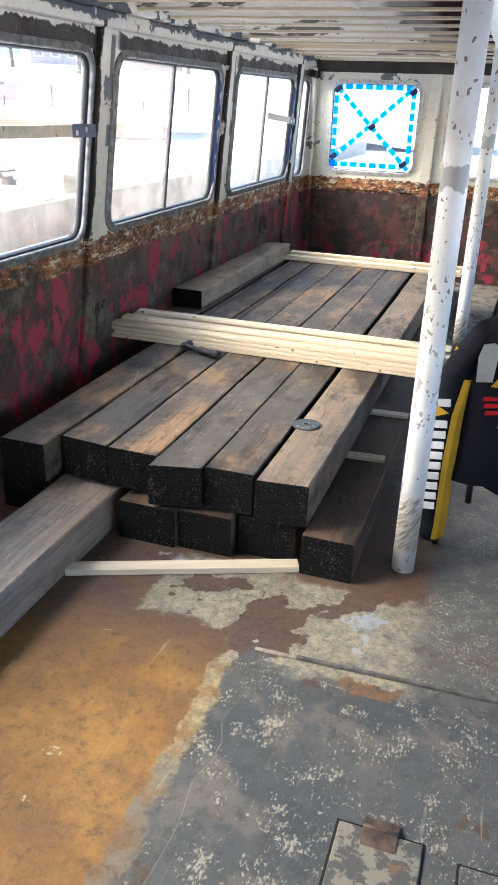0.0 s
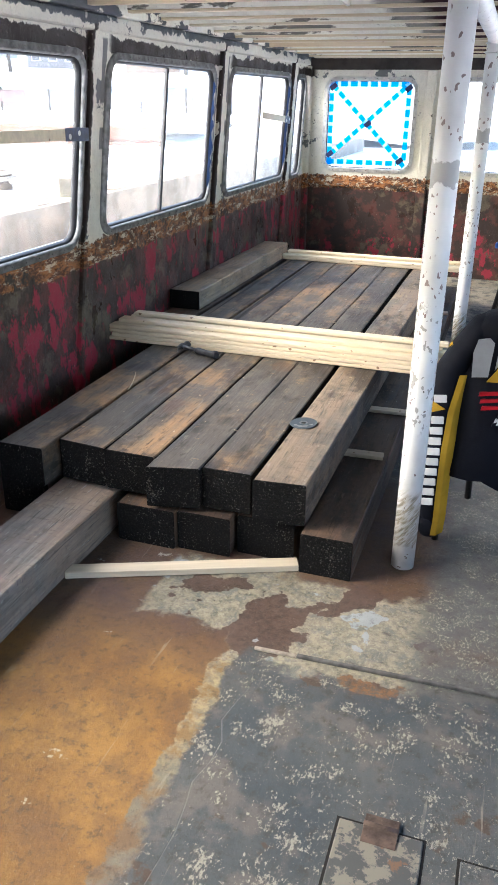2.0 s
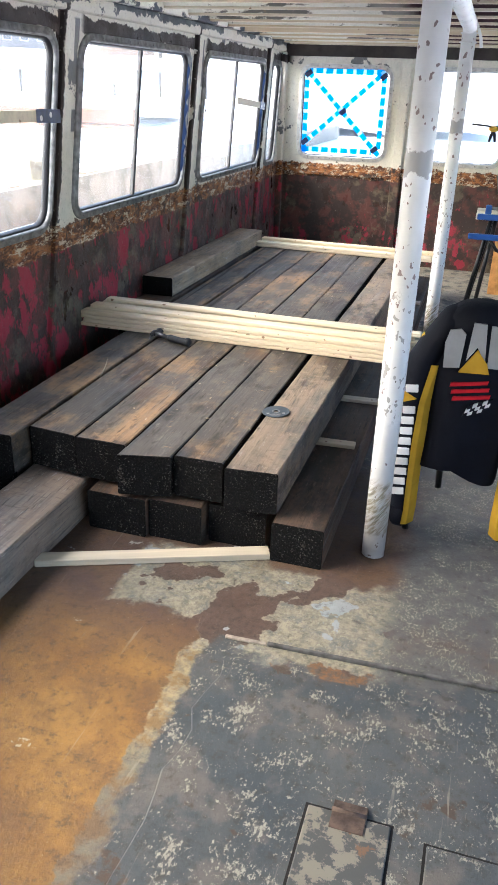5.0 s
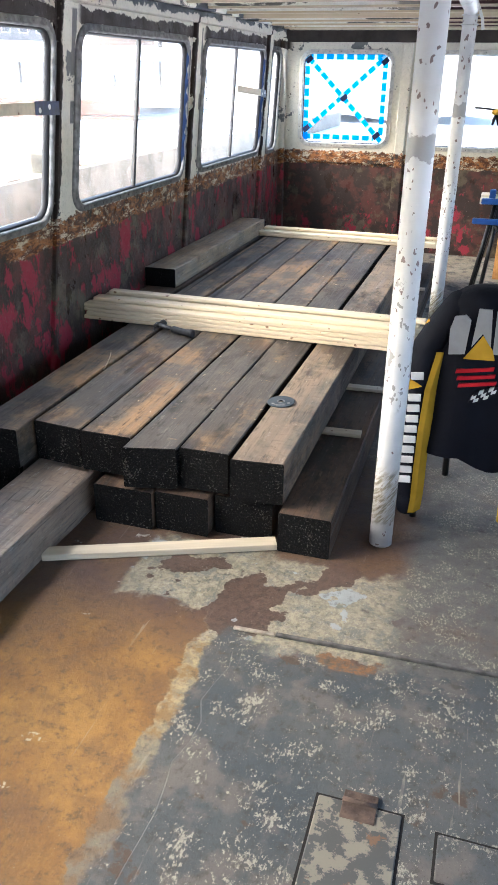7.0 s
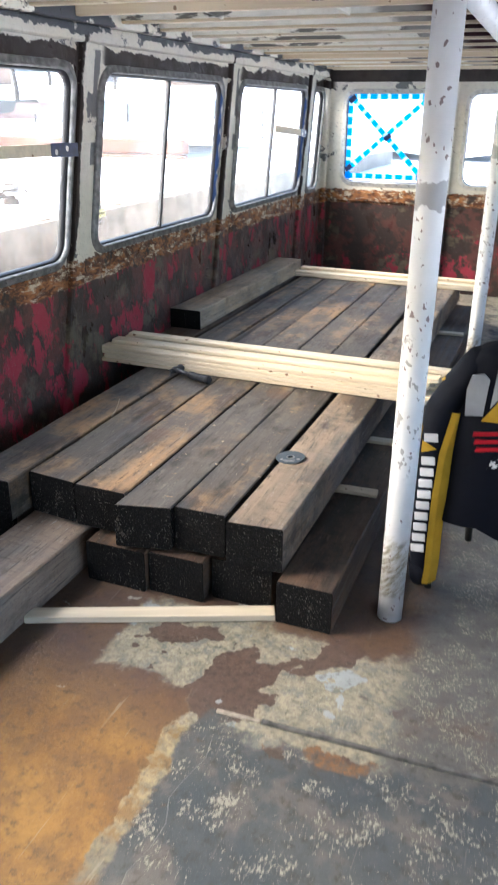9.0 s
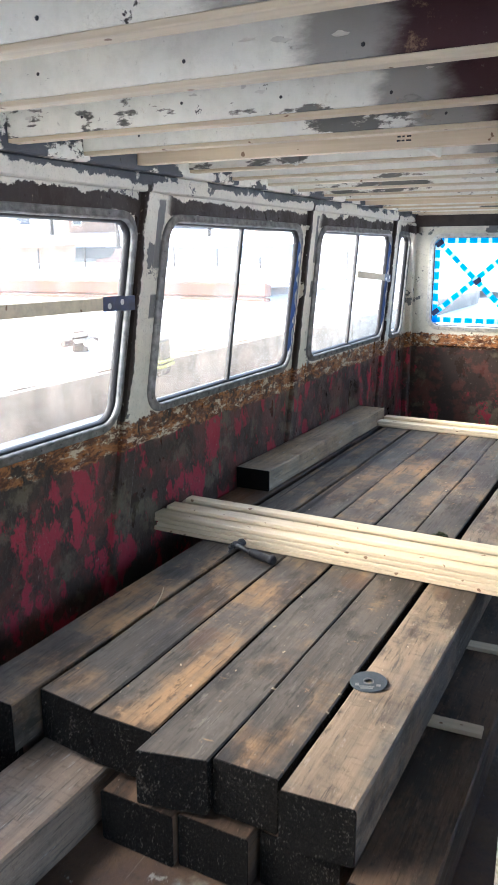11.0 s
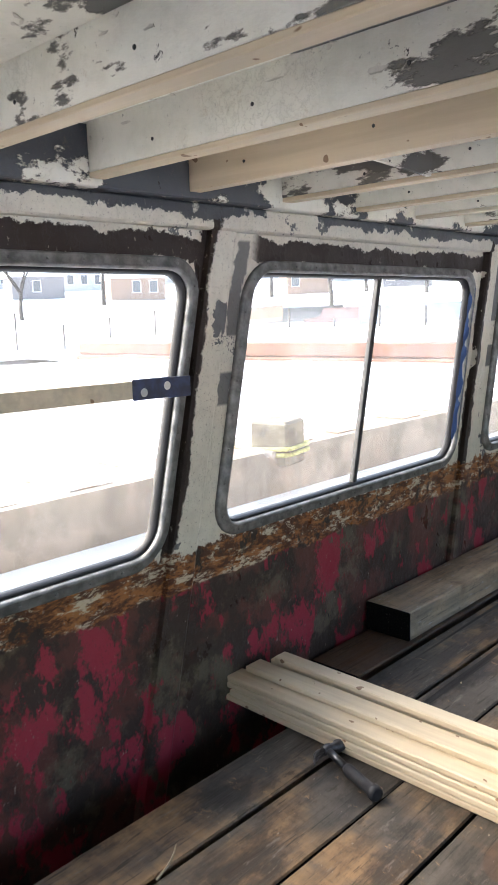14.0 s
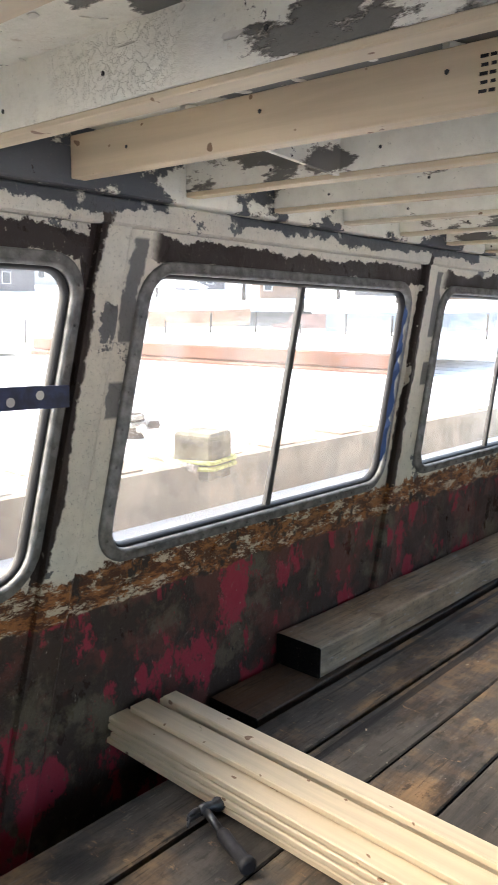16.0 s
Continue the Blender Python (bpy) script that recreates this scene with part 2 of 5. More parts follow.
def pine_mat(name, colour, along="x"):
    m = Mat(name, 0.55)
    st = {"x": (0.08, 1.6, 1.6), "y": (1.6, 0.08, 1.6)}[along]
    r = m.random()
    off = m.t.nodes.new("ShaderNodeCombineXYZ")
    m.put(m.math("MULTIPLY", r, 53.0), off.inputs[0])
    m.put(m.math("MULTIPLY", r, 17.0), off.inputs[1])
    add = m.t.nodes.new("ShaderNodeVectorMath")
    m.t.links.new(m.obj, add.inputs[0])
    m.t.links.new(off.outputs[0], add.inputs[1])
    g = m.noise(22, 7, 0.6, at=add.outputs[0], stretch=st, distort=0.5)
    c = m.mix(m.step(g, 0.3, 0.7), [v * 0.78 for v in colour], colour)
    c = m.mix(m.math("MULTIPLY", r, 0.55), c, [colour[0] * 0.80, colour[1] * 0.68, colour[2] * 0.54])
    k = m.noise(38, 1, 0.3, at=add.outputs[0], stretch=(0.8, 1.0, 1.0))
    c = m.mix(m.math("MULTIPLY", m.step(k, 0.75, 0.775), 0.85), c, (0.17, 0.08, 0.04))
    return m.done(c, g, 0.2, 0.002)


M_WALL = wall_paint()
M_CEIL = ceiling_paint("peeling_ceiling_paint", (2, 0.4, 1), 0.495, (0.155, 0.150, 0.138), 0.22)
M_JOIST = ceiling_paint("peeling_joist_paint", (7, 1, 3), 0.565)
M_TIMBER = timber_mat("weathered_timber", (0.088, 0.076, 0.063), (0.31, 0.188, 0.094), (0, 0, 0), 0.42)
# base colour raised well above the other timbers until this one read bright enough
M_TIMBER_GREY = timber_mat("light_toned_timber", (0.34, 0.28, 0.21), (0.48, 0.35, 0.23), (3, 3, 1), 0.8, 0.45)
M_TIMBER_PALE = timber_mat("paler_timber", (0.15, 0.130, 0.108), (0.29, 0.215, 0.148), (4, 2, 0), 0.9)
M_TIMBER_BROWN = timber_mat("brown_timber", (0.245, 0.220, 0.190), (0.33, 0.245, 0.180), (6, 3, 2), 0.7, 0.4)
M_TIMBER_DARK = timber_mat("dark_timber", (0.10, 0.068, 0.047), (0.155, 0.095, 0.058), (1, 8, 0), 0.6)
M_PINE = pine_mat("fresh_pine", (0.74, 0.64, 0.48), "x")
M_FURRING = pine_mat("aged_pine_edge", (0.68, 0.60, 0.45), "x")
M_ALU = plain("dull_aluminium", (0.22, 0.22, 0.215), 0.55, 0.5, 0.35, 25)
M_FRAME_PALE = plain("pale_painted_frame", (0.55, 0.54, 0.51), 0.5, 0.0, 0.2, 30)
M_MULLION = plain("dark_grey_mullion", (0.045, 0.045, 0.047), 0.65, 0.0, 0.3, 30)
M_RUBBER = plain("black_rubber", (0.018, 0.018, 0.02), 0.45)


def end_grain():
    m = Mat("tarred_end_grain", 0.75)
    a = m.noise(150, 5, 0.7)
    b = m.noise(16, 7, 0.7, stretch=(1, 1, 0.5))
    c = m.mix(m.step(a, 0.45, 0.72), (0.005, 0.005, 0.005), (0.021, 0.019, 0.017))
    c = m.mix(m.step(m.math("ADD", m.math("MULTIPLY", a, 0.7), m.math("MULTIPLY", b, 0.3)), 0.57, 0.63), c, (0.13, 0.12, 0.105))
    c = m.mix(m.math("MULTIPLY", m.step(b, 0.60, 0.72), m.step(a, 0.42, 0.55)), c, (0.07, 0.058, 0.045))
    return m.done(c, m.math("ADD", a, m.math("MULTIPLY", b, 0.4)), 1.0, 0.006, gloss=0.10)


M_END = end_grain()


def floor_mat():
    """Steel deck: orange rust on one side, worn blue-grey paint on the other, flaked cream and brown between."""
    m = Mat("rusty_painted_deck", 0.6)
    x, y = m.axis(0), m.axis(1)
    n1 = m.noise(2.6, 8, 0.65)
    n2 = m.noise(9, 9, 0.7, shift=(3, 3, 0))
    n3 = m.noise(45, 7, 0.7, shift=(1, 8, 0))
    wob = m.math("MULTIPLY", m.math("SUBTRACT", m.noise(7, 8, 0.65, shift=(8, 1, 0)), 0.5), 0.30)
    wobx = m.math("MULTIPLY", m.math("SUBTRACT", m.noise(9, 8, 0.65, shift=(2, 7, 0)), 0.5), 0.13)
    grey = m.mix(m.step(n1, 0.38, 0.62), (0.046, 0.057, 0.063), (0.080, 0.086, 0.083))
    grey = m.mix(m.math("MULTIPLY", m.step(n2, 0.54, 0.72), 0.7), grey, (0.145, 0.128, 0.105))
    n4 = m.noise(140, 6, 0.75, shift=(2, 5, 0), stretch=(1, 0.6, 1))
    grey = m.mix(m.math("MULTIPLY", m.step(m.noise(6, 6, 0.6, shift=(7, 7, 0)), 0.5, 0.62), 0.6), grey, (0.15, 0.13, 0.108))
    grey = m.mix(m.step(m.math("ADD", m.math("MULTIPLY", n4, 0.5), m.math("MULTIPLY", n2, 0.5)), 0.545, 0.575), grey, (0.36, 0.34, 0.27))
    grey = m.mix(m.step(m.math("ADD", m.math("MULTIPLY", n3, 0.6), m.math("MULTIPLY", n2, 0.4)), 0.60, 0.65), grey, (0.32, 0.30, 0.235))
    grey = m.mix(m.step(m.noise(6, 6, 0.6, shift=(4, 2, 2)), 0.62, 0.66), grey, (0.075, 0.05, 0.035))
    rust = m.mix(m.step(n1, 0.33, 0.66), (0.17, 0.083, 0.022), (0.30, 0.162, 0.040))
    rust = m.mix(m.math("MULTIPLY", m.step(n2, 0.48, 0.70), 0.6), rust, (0.17, 0.085, 0.034))
    rust = m.mix(m.math("MULTIPLY", m.step(n4, 0.5, 0.7), 0.45), rust, (0.31, 0.18, 0.05))
    rust = m.mix(m.math("MULTIPLY", m.step(m.noise(5, 8, 0.72, shift=(9, 2, 4)), 0.5, 0.66), 0.6), rust, (0.135, 0.075, 0.032))
    rust = m.mix(m.math("MULTIPLY", m.step(n3, 0.54, 0.70), 0.6), rust, (0.11, 0.055, 0.03))
    rust = m.mix(m.step(m.noise(5, 9, 0.7, shift=(2, 6, 1)), 0.655, 0.665), rust, (0.42, 0.37, 0.26))
    flak = m.mix(m.step(n3, 0.42, 0.6), (0.31, 0.28, 0.195), (0.20, 0.185, 0.145))
    flak = m.mix(m.step(m.noise(14, 8, 0.7, shift=(5, 9, 6)), 0.5, 0.60), flak, (0.175, 0.17, 0.15))
    flak = m.mix(m.math("MULTIPLY", m.step(n4, 0.55, 0.62), 0.6), flak, (0.40, 0.37, 0.27))
    flak = m.mix(m.step(m.noise(4.6, 6, 0.5, shift=(1, 1, 6)), 0.535, 0.545), flak, m.mix(m.step(n3, 0.4, 0.65), (0.105, 0.068, 0.050), (0.075, 0.050, 0.038)))
    flak = m.mix(m.step(m.noise(8, 6, 0.5, shift=(6, 1, 6)), 0.63, 0.64), flak, (0.30, 0.33, 0.33))
    brown = m.mix(m.step(n2, 0.36, 0.68), (0.085, 0.052, 0.040), (0.15, 0.088, 0.046))
    brown = m.mix(m.math("MULTIPLY", m.step(n3, 0.5, 0.7), 0.6), brown, (0.06, 0.042, 0.038))
    brown = m.mix(m.step(m.noise(6, 8, 0.62, shift=(3, 5, 2)), 0.655, 0.665), brown, (0.33, 0.33, 0.30))
    yy = m.math("ADD", y, wob)
    xx = m.math("ADD", x, wobx)
    c = m.mix(m.step(yy, 1.72, 2.02), rust, brown)
    edge = m.mix(m.step(n3, 0.40, 0.62), (0.33, 0.27, 0.15), (0.20, 0.17, 0.12))
    edge = m.mix(m.step(n2, 0.48, 0.58), edge, (0.24, 0.15, 0.06))
    edge = m.mix(m.math("MULTIPLY", m.step(m.math("ADD", yy, m.math("MULTIPLY", n2, 0.3)), 1.75, 1.5), 0.85), edge, m.mix(m.step(n2, 0.4, 0.6), (0.135, 0.125, 0.10), (0.17, 0.11, 0.06)))
    left = m.mix(m.step(xx, -0.045, -0.035), c, edge)
    left = m.mix(m.math("MULTIPLY", m.step(xx, -0.045, -0.035), m.step(yy, 1.86, 1.90)), left, flak)
    left = m.mix(m.math("MULTIPLY", m.math("MULTIPLY", m.step(yy, 2.00, 2.04), m.step(yy, 2.36, 2.30)), m.step(xx, -0.36, -0.33)), left, flak)
    left = m.mix(m.math("MULTIPLY", m.step(yy, 2.30, 2.36), 1.0), left, brown)
    c = m.mix(m.math("MULTIPLY", m.step(xx, 0.0, 0.02), m.step(yy, 1.93, 1.88)), left, grey)
    lip = m.math("MULTIPLY", m.math("MULTIPLY", m.step(y, 1.868, 1.875), m.step(y, 1.942, 1.935)), m.math("MULTIPLY", m.step(x, 0.05, 0.08), m.step(m.noise(7, 8, 0.6, shift=(4, 4, 7)), 0.56, 0.60)))
    c = m.mix(lip, c, m.mix(m.step(n3, 0.4, 0.6), (0.20, 0.10, 0.04), (0.10, 0.08, 0.06)))
    far = m.mix(m.step(n2, 0.36, 0.66), (0.080, 0.081, 0.078), (0.135, 0.132, 0.116))
    far = m.mix(m.step(m.noise(3, 8, 0.7, shift=(9, 9, 0)), 0.52, 0.70), far, (0.115, 0.088, 0.068))
    far = m.mix(m.math("MULTIPLY", m.step(n4, 0.52, 0.58), m.step(n2, 0.46, 0.58)), far, (0.36, 0.34, 0.26))
    c = m.mix(m.step(xx, 0.42, 0.52), c, m.mix(m.step(yy, 1.93, 1.97), grey, far))
    c = m.mix(m.step(yy, 3.0, 3.2), c, far)
    c = m.mix(m.math("MULTIPLY", m.step(yy, 4.6, 5.2), m.step(n2, 0.40, 0.55)), c, (0.36, 0.33, 0.26))
    c = m.mix(m.math("MULTIPLY", m.step(m.noise(30, 9, 0.75, shift=(6, 2, 1)), 0.50, 0.68), 0.65), c, (0.04, 0.032, 0.025))
    # near-black mixed over the whole deck to bring its brightness down
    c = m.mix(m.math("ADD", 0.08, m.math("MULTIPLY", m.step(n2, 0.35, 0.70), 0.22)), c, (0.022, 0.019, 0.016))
    spot = m.noise(210, 4, 0.7, shift=(3, 1, 4))
    c = m.mix(m.math("MULTIPLY", m.step(spot, 0.60, 0.68), 0.55), c, (0.025, 0.020, 0.017))
    c = m.mix(m.math("MULTIPLY", m.step(m.noise(170, 4, 0.7, shift=(9, 4, 4)), 0.64, 0.70), 0.5), c, (0.36, 0.32, 0.24))
    scr = m.math("MULTIPLY", m.step(m.noise(60, 3, 0.5, stretch=(1.0, 0.05, 1), shift=(2, 9, 1), distort=0.6), 0.66, 0.70), m.step(n1, 0.45, 0.6))
    c = m.mix(m.math("MULTIPLY", scr, 0.4), c, (0.30, 0.27, 0.21))
    h = m.math("ADD", m.math("MULTIPLY", n2, 0.6), m.math("MULTIPLY", n3, 0.5))
    h = m.math("ADD", h, m.math("MULTIPLY", n4, 0.35))
    return m.done(c, h, 0.7, 0.006, m.step(n1, -0.5, 1.3))


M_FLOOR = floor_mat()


def pole_mat():
    m = Mat("chipped_white_pole_paint", 0.4)
    c = m.mix(m.step(m.noise(5, 6), 0.35, 0.7), (0.74, 0.74, 0.73), (0.62, 0.62, 0.61))
    ch = m.noise(52, 2, 0.5, stretch=(1, 1, 0.7))
    c = m.mix(m.step(ch, 0.665, 0.675), c, (0.24, 0.19, 0.18))
    c = m.mix(m.step(m.noise(30, 6, 0.6, shift=(3, 3, 1)), 0.72, 0.73), c, (0.05, 0.035, 0.03))
    z = m.axis(2)
    scuff = m.math("ADD", z, m.math("MULTIPLY", m.math("SUBTRACT", m.noise(20, 5, 0.6, shift=(1, 1, 9)), 0.5), 0.08))
    c = m.mix(m.math("MULTIPLY", m.step(scuff, 1.185, 1.19), m.step(scuff, 1.255, 1.25)), c, (0.36, 0.355, 0.345))
    c = m.mix(m.math("MULTIPLY", m.step(m.noise(56, 2, 0.5, shift=(2, 6, 3), stretch=(1, 1, 0.7)), 0.60, 0.612), m.math("MULTIPLY", m.step(scuff, 0.46, 0.52), m.step(scuff, 0.90, 0.84))), c, (0.34, 0.335, 0.32))
    x = m.axis(0)
    slant = m.math("SUBTRACT", z, m.math("MULTIPLY", x, 1.3))
    cv = m.t.nodes.new("ShaderNodeCombineXYZ")
    m.put(m.math("MULTIPLY", slant, 9.0), cv.inputs[0]), m.put(m.math("MULTIPLY", m.math("ADD", x, z), 1.6), cv.inputs[1])
    scratch = m.noise(9, 6, 0.65, at=cv.outputs[0])
    zone = m.math("MULTIPLY", m.step(scuff, 0.07, 0.10), m.step(scuff, 0.30, 0.24))
    c = m.mix(m.math("MULTIPLY", m.step(scratch, 0.42, 0.56), zone), c, m.mix(m.step(scratch, 0.5, 0.66), (0.40, 0.36, 0.27), (0.17, 0.15, 0.11)))
    c = m.mix(m.math("MULTIPLY", m.step(m.noise(9, 6, 0.6, shift=(5, 1, 1)), 0.4, 0.7), m.math("MULTIPLY", m.step(z, 0.28, 0.0), 0.45)), c, (0.34, 0.32, 0.27))
    return m.done(c, ch, 0.3, 0.002)


M_POLE = pole_mat()
M_SNOW = plain("snow", (0.82, 0.84, 0.87), 0.8, 0, 0.05, 3)


def glass_mat():
    """Clear glass with a faint white translucent veil added to imitate window glare."""
    m = bpy.data.materials.new("veiled_window_glass")
    m.use_nodes = True
    t = m.node_tree
    t.nodes.clear()
    out, gl = t.nodes.new("ShaderNodeOutputMaterial"), t.nodes.new("ShaderNodeBsdfGlossy")
    tr, tl = t.nodes.new("ShaderNodeBsdfTransparent"), t.nodes.new("ShaderNodeBsdfTranslucent")
    mx, veil = t.nodes.new("ShaderNodeMixShader"), t.nodes.new("ShaderNodeMixShader")
    ns, mr = t.nodes.new("ShaderNodeTexNoise"), t.nodes.new("ShaderNodeMapRange")
    ns.inputs["Scale"].default_value, ns.inputs["Detail"].default_value = 3.0, 6.0
    t.links.new(t.nodes.new("ShaderNodeNewGeometry").outputs["Position"], ns.inputs[0])
    t.links.new(ns.outputs[0], mr.inputs[0])
    mr.inputs[1].default_value, mr.inputs[2].default_value = 0.3, 0.7
    mr.inputs[3].default_value, mr.inputs[4].default_value = 0.012, 0.035
    gl.inputs["Roughness"].default_value = 0.03
    mx.inputs[0].default_value = 0.035
    tr.inputs[0].default_value = (0.95, 0.97, 0.97, 1)
    tl.inputs[0].default_value = (0.9, 0.92, 0.94, 1)
    t.links.new(mr.outputs[0], veil.inputs[0])
    t.links.new(tr.outputs[0], veil.inputs[1])
    t.links.new(tl.outputs[0], veil.inputs[2])
    t.links.new(veil.outputs[0], mx.inputs[1])
    t.links.new(gl.outputs[0], mx.inputs[2])
    t.links.new(mx.outputs[0], out.inputs[0])
    return m


M_GLASS = glass_mat()


# ---- mesh helpers ----
def mesh_from(name, bm, mats):
    me = bpy.data.meshes.new(name)
    bmesh.ops.recalc_face_normals(bm, faces=bm.faces)
    bm.to_mesh(me)
    bm.free()
    for m in (mats if isinstance(mats, (list, tuple)) else [mats]):
        me.materials.append(m)
    return me


def part(name, bm, material, parent=None, label=""):
    ob = new(name, mesh_from(name, bm, material))
    if parent is not None:
        ob.parent = parent
    return tagged(ob, label)


def thing(name, label, category, group="", kind="", at=(0, 0, 0)):
    ob = new(name)
    ob.location = at
    ob.empty_display_size = 0.1
    return tagged(ob, label, category, group, kind)


def box(bm, x0, x1, y0, y1, z0, z1, bevel=0.0, m=None, mat=0, seg=1):
    vs = [bm.verts.new((x, y, z)) for x in (x0, x1) for y in (y0, y1) for z in (z0, z1)]
    fs = [bm.faces.new([vs[i] for i in q]) for q in ((0, 1, 3, 2), (4, 6, 7, 5), (0, 4, 5, 1), (2, 3, 7, 6), (0, 2, 6, 4), (1, 5, 7, 3))]
    for f in fs:
        f.material_index = mat
    if bevel:
        es = list({e for f in fs for e in f.edges})
        r = bmesh.ops.bevel(bm, geom=es, offset=bevel, segments=seg, affect="EDGES", profile=0.5)
        vs = list({v for f in r["faces"] for v in f.verts} | {v for v in vs if v.is_valid})
    if m is not None:
        bmesh.ops.transform(bm, matrix=m, verts=vs)
    return vs


def tube(bm, points, radius, sides=12, caps=True):
    """A round tube along points; radius may be a list."""
    rings = []
    pts = [Vector(p) for p in points]
    for i, p in enumerate(pts):
        d = (pts[min(i + 1, len(pts) - 1)] - pts[max(i - 1, 0)]).normalized()
        a = d.cross(Vector((0, 0, 1)) if abs(d.z) < 0.9 else Vector((1, 0, 0))).normalized()
        b = d.cross(a)
        r = radius[i] if isinstance(radius, (list, tuple)) else radius
        rings.append([bm.verts.new(p + r * (math.cos(k * math.tau / sides) * a + math.sin(k * math.tau / sides) * b)) for k in range(sides)])
    for r0, r1 in zip(rings, rings[1:]):
        for k in range(sides):
            f = bm.faces.new((r0[k], r0[(k + 1) % sides], r1[(k + 1) % sides], r1[k]))
            f.smooth = True
    if caps:
        bm.faces.new(rings[0][::-1]), bm.faces.new(rings[-1])
    return rings


def outline(u0, u1, v0, v1, r, inset=0.0, n=7):
    """A rounded rectangle, counter-clockwise, inset by so much."""
    u0, u1, v0, v1, r = u0 + inset, u1 - inset, v0 + inset, v1 - inset, max(r - inset, 0.004)
    pts = []
    for cu, cv, a in ((u1 - r, v0 + r, -90), (u1 - r, v1 - r, 0), (u0 + r, v1 - r, 90), (u0 + r, v0 + r, 180)):
        for k in range(n + 1):
            w = radians(a + 90 * k / n)
            pts.append((cu + r * math.cos(w), cv + r * math.sin(w)))
    return pts


# frames of reference for the walls: (u along, v up, d into the room) to world
RAKE = 0.228


def side_left(u, v, d):
    return (-1.25 + d, u + RAKE * (v - 0.8), v)


def side_right(u, v, d):
    return (2.0 - d, u + RAKE * (v - 0.8), v)


def end_far(u, v, d):
    return (u, 7.18 - d, v)


def end_near(u, v, d):
    return (u, -2.2 + d, v)


def wall(name, to, u0, u1, v1, holes, thick, material):
    """A wall with rounded openings through it."""
    bm = bmesh.new()
    loops = [[(u0, 0), (u1, 0), (u1, v1), (u0, v1)]] + [outline(*h, 0.085) for h in holes]
    made = []
    for d in (0.0, -thick):
        rings, edges = [], []
        for lp in loops:
            vs = [bm.verts.new(to(u, v, d)) for u, v in lp]
            rings.append(vs)
            edges += [bm.edges.new((vs[i], vs[(i + 1) % len(vs)])) for i in range(len(vs))]
        bmesh.ops.triangle_fill(bm, edges=edges, use_beauty=True, use_dissolve=False)
        made.append(rings)
    for a, b in zip(*made):
        for i in range(len(a)):
            j = (i + 1) % len(a)
            bm.faces.new((a[i], a[j], b[j], b[i]))
    ob = part(name, bm, material)
    return tagged(ob, "steel boat wall with flaking cream, rust and red paint", "wall", kind="structure")


def sweep_ring(to, hole, profile, material_name, bm=None):
    """A moulding round an opening: profile of (inset, depth)."""
    bm = bm or bmesh.new()
    rings = [[bm.verts.new(to(u, v, d)) for u, v in outline(*hole, 0.085 if i < 0.09 else 0.085, i)] for i, d in profile]
    for a, b in zip(rings, rings[1:]):
        for i in range(len(a)):
            j = (i + 1) % len(a)
            f = bm.faces.new((a[i], a[j], b[j], b[i]))
            f.smooth = True
    return bm


def window(number, to, hole, split=0.55, mullion=True, frame_mat=None, slim=False):
    w = thing("window_%d" % number, "rounded boat window in a riveted aluminium frame", "window", kind="structure")
    u0, u1, v0, v1 = hole
    part("window_frame", sweep_ring(to, hole, [(-0.022, 0.0), (-0.022, 0.008), (-0.016, 0.012), (0.000, 0.012), (0.003, 0.018), (0.009, 0.018), (0.012, 0.006), (0.012, -0.028)], ""), frame_mat or M_ALU, w)
    part("gasket", sweep_ring(to, hole, [(0.012, -0.004), (0.014, 0.000), (0.019, -0.006), (0.023, -0.014), (0.023, -0.028)] if not slim else [(0.012, -0.004), (0.014, -0.006), (0.017, -0.028)], ""), M_RUBBER, w)
    bm = bmesh.new()
    n = 0
    pts = outline(u0, u1, v0, v1, 0.085, -0.007, 6)
    length = [0.0]
    for a, b in zip(pts, pts[1:] + pts[:1]):
        length.append(length[-1] + math.dist(a, b))
    want = 0.0
    for i, (a, b) in enumerate(zip(pts, pts[1:] + pts[:1])):
        while want < length[i + 1]:
            f = (want - length[i]) / max(1e-6, length[i + 1] - length[i])
            u, v = a[0] + f * (b[0] - a[0]), a[1] + f * (b[1] - a[1])
            c = Vector(to(u, v, 0.013))
            bmesh.ops.create_icosphere(bm, subdivisions=1, radius=0.0045, matrix=Matrix.Translation(c))
            want += 0.095
    part("rivets", bm, M_ALU, w)
    cuts = [u0 + 0.02] + ([u0 + split * (u1 - u0)] if mullion else []) + [u1 - 0.02]
    for a, b in zip(cuts, cuts[1:]):
        bm = bmesh.new()
        lo, hi = v0 + 0.015, v1 - 0.015
        q = [[bm.verts.new(to(u, v, d)) for u, v in ((a, lo), (b, lo), (b, hi), (a, hi))] for d in (-0.018, -0.022)]
        bm.faces.new(q[0]), bm.faces.new(q[1][::-1])
        for k in range(4):
            bm.faces.new((q[0][k], q[1][k], q[1][(k + 1) % 4], q[0][(k + 1) % 4]))
        g = part("pane", bm, M_GLASS, w)
        g.visible_shadow = False
    if mullion:
        c = cuts[1]
        bm = bmesh.new()
        prof = [(c - 0.012, -0.028), (c - 0.012, -0.012), (c - 0.006, -0.008), (c + 0.004, -0.008), (c + 0.006, -0.016), (c + 0.014, -0.014), (c + 0.014, -0.028)]
        lo, hi = v0 + 0.012, v1 - 0.012
        a = [bm.verts.new(to(u, lo, d)) for u, d in prof]
        b = [bm.verts.new(to(u, hi, d)) for u, d in prof]
        for i in range(len(prof)):
            j = (i + 1) % len(prof)
            bm.faces.new((a[i], a[j], b[j], b[i]))
        part("mullion", bm, M_MULLION, w)
    return w


